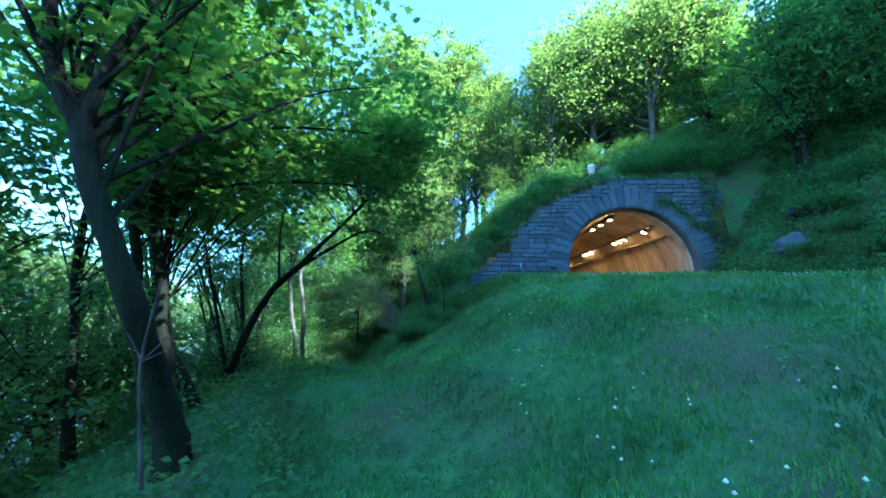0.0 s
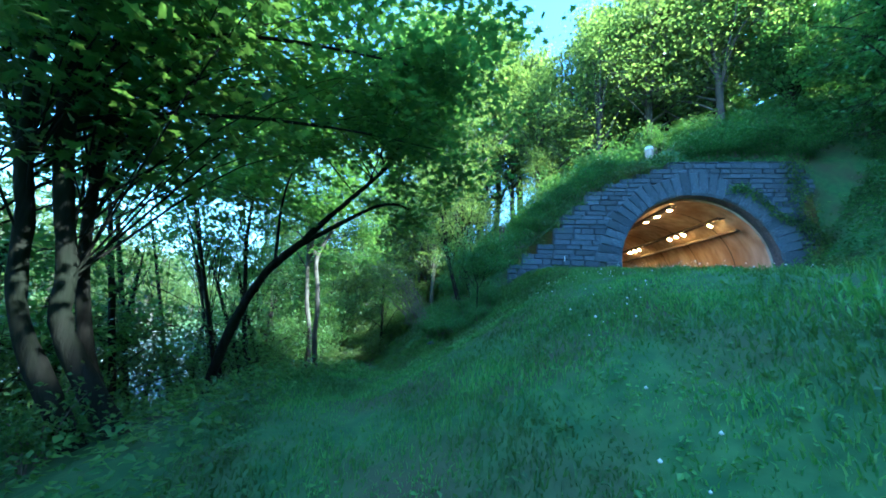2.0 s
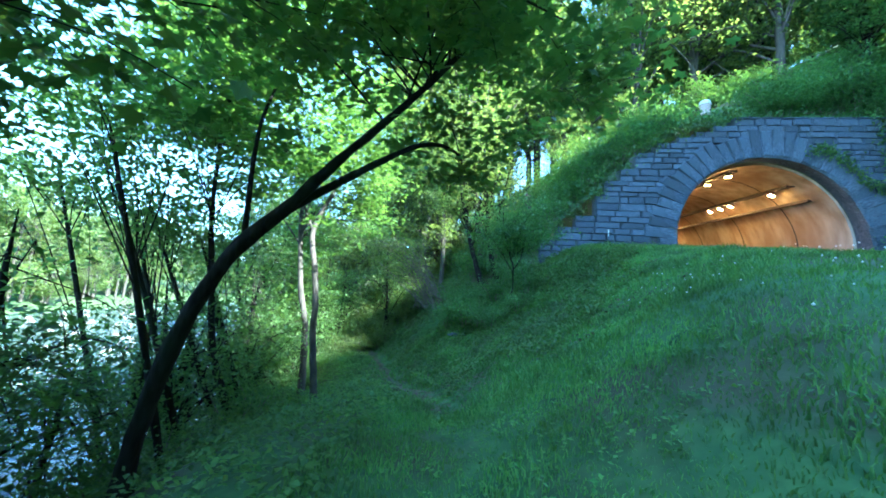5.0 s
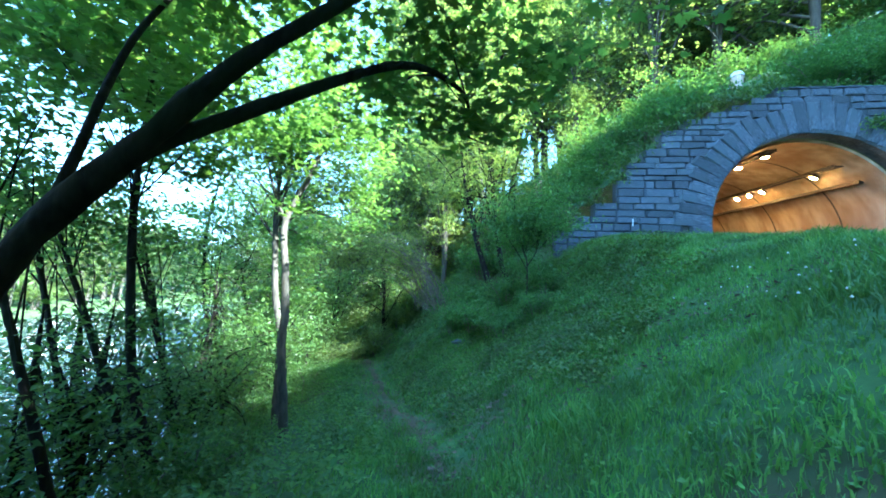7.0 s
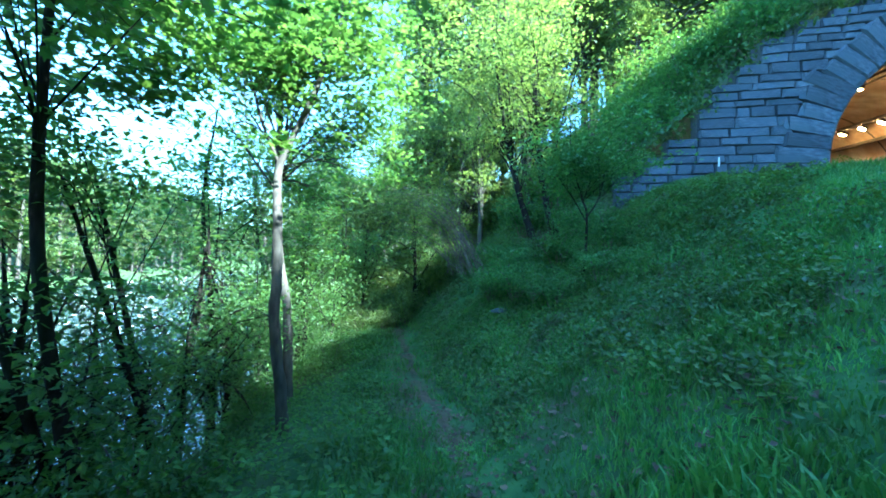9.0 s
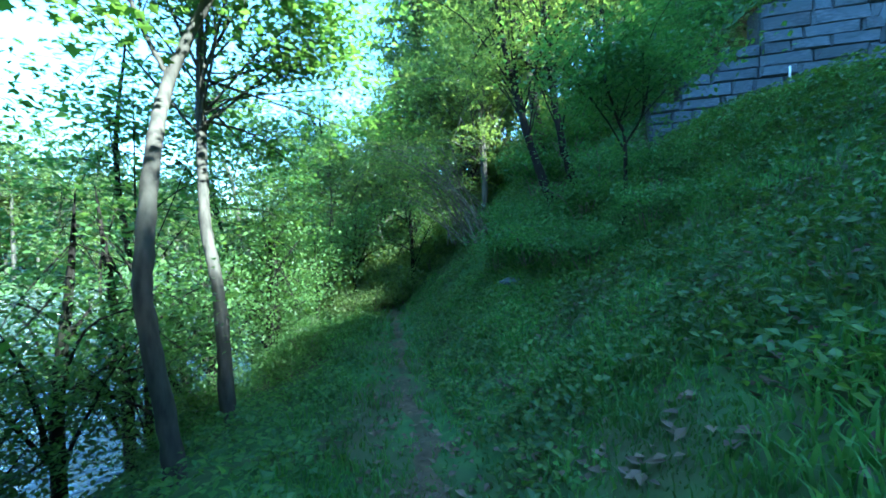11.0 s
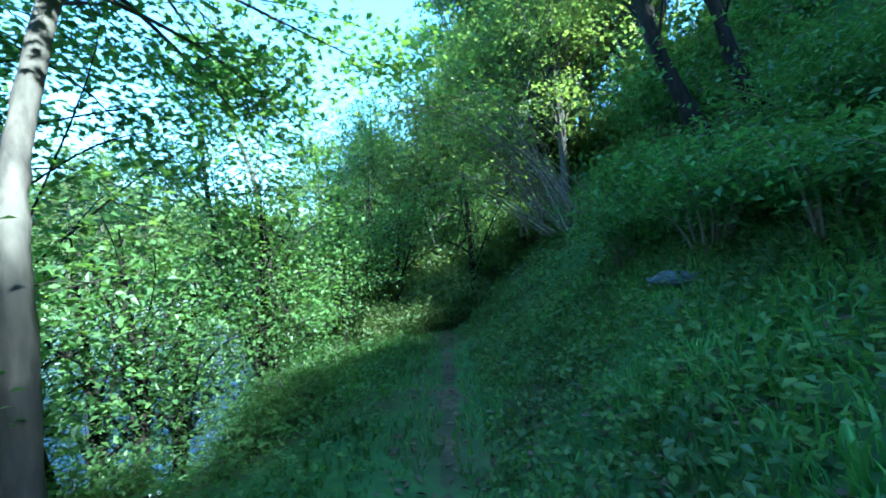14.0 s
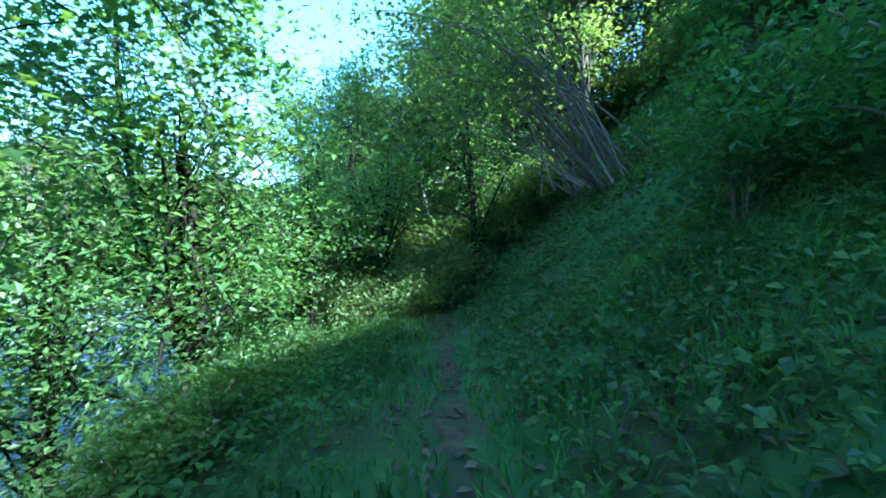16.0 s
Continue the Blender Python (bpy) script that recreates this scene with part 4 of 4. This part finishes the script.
grass("near_grass", "shaded green lawn grass beside the trodden way", -5, 4.5, -0.5, 16, 150000, 0.085, lambda x, y: on_lawn(x, y) & (off_way(x, y) < 4.5))
grass("far_grass", "long green lawn grass on the bank", -3, 17, 0, 24, 110000, 0.13, lambda x, y: on_lawn(x, y) & (off_way(x, y) > 3.5) & (y < 23.8))
grass("bank_grass", "rough grass among the weeds on the bank", -6, 3, 12, 24, 60000, 0.16, lambda x, y: (off_way(x, y) > 1.2) & (off_way(x, y) < 7.5) & (y < 23.5))
grass("trail_grass", "thin grass along the narrow trail", -12, 0, 12, 32, 45000, 0.17, lambda x, y: (np.abs(off_way(x, y)) < 1.7) & (np.abs(off_way(x, y)) > 0.12 + 0.1 * np.sin(3 * y)))


def ground_plants(name, label, x0, x1, y0, y1, count, size, tall, mat, keep):
    x, y = rng.uniform(x0, x1, count // 5), rng.uniform(y0, y1, count // 5)
    ok = keep(x, y)
    x, y = x[ok], y[ok]
    x, y = np.repeat(x, 6) + rng.normal(0, size * 0.8, 6 * len(x)), np.repeat(y, 6) + rng.normal(0, size * 0.8, 6 * len(y))
    z = land(x, y) + tall * rng.uniform(0.15, 1.0, len(x)) ** 1.5
    v, q = leaves(np.stack([x, y, z], -1), size, 0.38, 0.75)
    return tagged(new(name, mesh_np(name, v, q, mat)), label, "ground plants", kind="stuff")


ground_plants("bank_plants", "broad-leaved weeds covering the shaded bank", -9, 3, 12, 34, 110000, 0.075, 0.26, M_IVY, lambda x, y: (off_way(x, y) > 0.45) & (off_way(x, y) < 3.0 + np.sin(y * 1.3) + 1.3 * np.maximum(y - 15, 0)) & (off_way(x, y) < 7.5) & (y > 14.5 + 1.5 * np.sin(x * 2)))
ground_plants("river_plants", "leafy weeds down the riverbank", -16, -0.5, 0.5, 36, 95000, 0.085, 0.34, M_MAPLE, lambda x, y: (off_way(x, y) < -0.75) & (off_way(x, y) > -4.8))
ground_plants("lawn_weeds", "clover and weeds in the lawn", -4, 14, 0, 17, 30000, 0.05, 0.1, M_GRASS, lambda x, y: on_lawn(x, y) & (np.sin(x * 1.1) * np.sin(y * 0.9 + 1) > -0.2))
ground_plants("road_edge_weeds", "tall weeds beside the tunnel mouth", 13.6, 18, 14, 24, 9000, 0.14, 0.8, M_SHRUB, lambda x, y: x > 13.2 + 0.2 * (24 - y))

n = 900
fx, fy = rng.uniform(0.3, 13, n), rng.uniform(1.5, 16, n)
ok = on_lawn(fx, fy) & (off_way(fx, fy) > 0.8) & (np.sin(fx * 0.8 + 2) + np.sin(fy * 0.7) > -0.6)
fx, fy = fx[ok], fy[ok]
fp = np.stack([fx, fy, land(fx, fy) + rng.uniform(0.1, 0.2, len(fx))], -1)
pieces = []
for p in fp:
    a = np.linspace(0, 2 * np.pi, 5, endpoint=False)
    r = rng.uniform(0.009, 0.018)
    ring = [(p[0] + r * math.cos(u), p[1] + r * math.sin(u), p[2]) for u in a]
    v = np.array([(p[0], p[1], p[2] + r * 1.1), *ring, (p[0], p[1], p[2] - r * 0.6)])
    f = np.array([(0, 1 + i, 1 + (i + 1) % 5) for i in range(5)] + [(6, 1 + (i + 1) % 5, 1 + i) for i in range(5)])
    pieces.append((v, f))
tagged(new("clover_flowers", mesh_np("clover_flowers", *join(pieces), M_FLOWER, True)), "scattered white clover heads in the lawn", "flowers", kind="stuff")

n = 9000
lx, ly = rng.uniform(-9, 2, n), rng.uniform(13, 30, n)
ok = off_way(lx, ly) > -0.6
lx, ly = lx[ok], ly[ok]
v, q = leaves(np.stack([lx, ly, land(lx, ly) + 0.025], -1), 0.1, 0.25)
tagged(new("leaf_litter", mesh_np("leaf_litter", v, q, M_LITTER)), "dry brown leaf litter on the shaded bank", "leaf litter", kind="stuff")

# trodden strip of bare soil
ty = np.linspace(13, 26, 120)
strip = []
for y in ty:
    xc = float(np.interp(y, WAY_Y, WAY_X))
    w = 0.15 + 0.05 * math.sin(2.1 * y) + 0.05 * math.sin(5 * y)
    for u in (-1, -0.33, 0.33, 1):
        strip.append((xc + u * w, y, float(land(xc + u * w, y)) + 0.012 - 0.014 * abs(u)))
faces = [(4 * i + j, 4 * i + j + 1, 4 * i + j + 5, 4 * i + j + 4) for i in range(119) for j in range(3)]
tagged(new("trail", mesh_np("trail", strip, faces, M_DIRT, True)), "narrow trail of trodden bare soil", "trail", kind="structure")

# ---- small things ----
post = tagged(new("wooden_post"), "weathered dark wooden post beside the tunnel wall", "post")
post.location = (-0.45, 26.4, base_at(-0.45, 26.4, 0.1))
bm = box_bm((0.32, 0.3, 2.5), 0.03)
bmesh.ops.translate(bm, vec=(0, 0, 1.25), verts=bm.verts)
part("shaft", bm, M_WOOD, post)

marker = tagged(new("marker_barrel"), "tan barrel with a white lid on the bank above the arch", "barrel")
marker.location = (8.35, 26.0, base_at(8.35, 26.0, 0.05))
for nm, r0, r1, z0, z1, mt in (("drum", 0.2, 0.25, 0, 0.55, M_TAN), ("lid", 0.29, 0.22, 0.55, 0.75, M_WHITE)):
    bm = bmesh.new()
    bmesh.ops.create_cone(bm, cap_ends=True, segments=16, radius1=r0, radius2=r1, depth=z1 - z0, matrix=Matrix.Translation((0, 0, (z0 + z1) / 2)))
    part(nm, bm, mt, marker)


def boulder(x, y, size, label, seed):
    bm = bmesh.new()
    bmesh.ops.create_icosphere(bm, subdivisions=3, radius=1.0)
    for w in bm.verts:
        k = 1 + 0.35 * noise.noise(w.co * 1.3 + Vector((seed, 0, 0))) + 0.12 * noise.noise(w.co * 4 + Vector((0, seed, 0)))
        w.co = Vector((w.co.x * size[0], w.co.y * size[1], w.co.z * size[2])) * k
    me = bpy.data.meshes.new("boulder")
    bm.to_mesh(me)
    bm.free()
    me.materials.append(M_STONE)
    ob = tagged(new("boulder", me), label, "boulder")
    ob.location = (x, y, float(land(x, y)) + size[2] * 0.25)


boulder(16.2, 20.5, (0.9, 0.7, 0.6), "grey boulder in weeds beside the tunnel mouth", 1)
boulder(17.3, 21.0, (0.7, 0.6, 0.5), "grey boulder in weeds beside the tunnel mouth", 4)
boulder(-3.5, 21.3, (0.35, 0.18, 0.08), "flat dark rock half buried in the bank", 9)

bm = box_bm((0.05, 0.025, 0.3), 0.01)
bmesh.ops.translate(bm, vec=(2.95 - PORTAL_X, -0.13, 1.55), verts=bm.verts)
part("mortar_streak", bm, M_WHITE, portal, "white lime streak on the stones")

# ivy on the wing steps and over the right of the arch
spots = []
for sx, sz in zip(STEP_X, STEP_Z):
    c = np.array((sx - 0.1, 23.95, sz + 0.12))
    spots.append(c + rng.normal(0, 1, (260, 3)) * (0.34, 0.16, 0.2))
for k in range(40):
    u = k / 39
    c = np.array((11.4 + 4.2 * u, 23.72, 8.5 - 2.9 * u**1.4 + 0.25 * math.sin(9 * u)))
    spots.append(c + rng.normal(0, 1, (26, 3)) * (0.16, 0.05, 0.16))
for k in range(34):
    u = k / 33
    c = np.array((14.3 + 0.9 * u, 23.7, 10.3 - 6.5 * u))
    spots.append(c + rng.normal(0, 1, (45, 3)) * (0.35, 0.08, 0.2))
v, q = leaves(np.vstack(spots), 0.14, 0.8)
tagged(new("ivy", mesh_np("ivy", v, q, M_IVY)), "dark ivy clinging to the stone tunnel front", "ivy", kind="stuff")
# weeds hanging over the top of the wall
wx = rng.uniform(5.5, 15.5, 2600)
v, q = leaves(np.stack([wx, rng.uniform(24.1, 25.6, len(wx)), TOP_Z + rng.uniform(-0.1, 0.5, len(wx))], -1), 0.16, 0.6)
tagged(new("wall_top_weeds", mesh_np("wall_top_weeds", v, q, M_SHRUB)), "green weeds along the top of the stone wall", "weeds", kind="stuff")

# thin dark stems leaning out from the water's edge
for bx, by, tx, ty_, hz in ((-7.2, 13.6, -9.2, 13.0, 2.6), (-7.6, 14.9, -9.0, 14.2, 2.2), (-7.9, 13.4, -9.9, 13.2, 2.9), (-8.3, 15.4, -9.6, 15.0, 2.4), (-7.0, 12.4, -8.8, 11.8, 3.0), (-8.6, 12.8, -10.2, 12.0, 3.2), (-6.6, 11.5, -8.0, 11.0, 3.4), (-7.4, 10.2, -8.6, 9.6, 3.3), (-6.4, 8.9, -7.4, 8.5, 3.2)):
    b0 = base_at(bx, by)
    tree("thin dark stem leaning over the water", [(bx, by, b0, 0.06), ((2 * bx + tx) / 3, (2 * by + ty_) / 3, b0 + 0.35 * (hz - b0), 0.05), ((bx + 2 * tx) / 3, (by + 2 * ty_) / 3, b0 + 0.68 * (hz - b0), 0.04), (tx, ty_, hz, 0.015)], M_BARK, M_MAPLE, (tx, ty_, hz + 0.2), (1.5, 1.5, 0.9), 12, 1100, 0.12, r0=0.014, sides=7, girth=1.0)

# dead grey sapling stems against the forked maple
dead = tagged(new("dead_sapling"), "dead grey sapling with bare broken twigs beside the maple", "dead sapling")
base = np.array((-2.75, 4.35, base_at(-2.75, 4.35)))
dead.location = base
line = [(-2.75, 4.35, base[2], 0.02), (-2.8, 4.2, -0.5, 0.017), (-2.78, 4.05, 0.1, 0.012), (-2.6, 3.9, 0.75, 0.008)]
v, q = tube(line, 7, 5)
child("stem", mesh_np("stem", v - base, q, M_PALE, True), dead)
for tip in ((-3.0, 3.8, 0.5), (-2.5, 4.2, 0.6), (-3.05, 4.1, 0.2), (-2.45, 3.9, 0.2)):
    s = line[2][:3]
    v, q = tube([(*s, 0.006), (*[(a + b) / 2 + 0.03 for a, b in zip(s, tip)], 0.004), (*tip, 0.002)], 5, 3)
    child("twig", mesh_np("twig", v - base, q, M_PALE, True), dead)

# river stones
pieces = []
bm = bmesh.new()
bmesh.ops.create_icosphere(bm, subdivisions=1, radius=1.0)
ball_v, ball_f = np.array([v.co[:] for v in bm.verts]), np.array([[v.index for v in f.verts] for f in bm.faces])
bm.free()
for i in range(420):
    y = rng.uniform(-4, 70)
    d = -rng.choice((rng.uniform(8, 12), rng.uniform(12, 34)))
    x = float(np.interp(y, WAY_Y, WAY_X)) + d * 1.1
    s = rng.uniform(0.12, 0.55) * np.array((1, rng.uniform(0.6, 1), rng.uniform(0.35, 0.6)))
    pieces.append((ball_v * (1 + rng.normal(0, 0.1, ball_v.shape)) * s + (x, y, max(WATER_Z - 0.02, float(land(x, y)))), ball_f))
tagged(new("river_stones", mesh_np("river_stones", *join(pieces), M_ROCK, True)), "pale stones breaking the shallow river", "stones", kind="stuff")
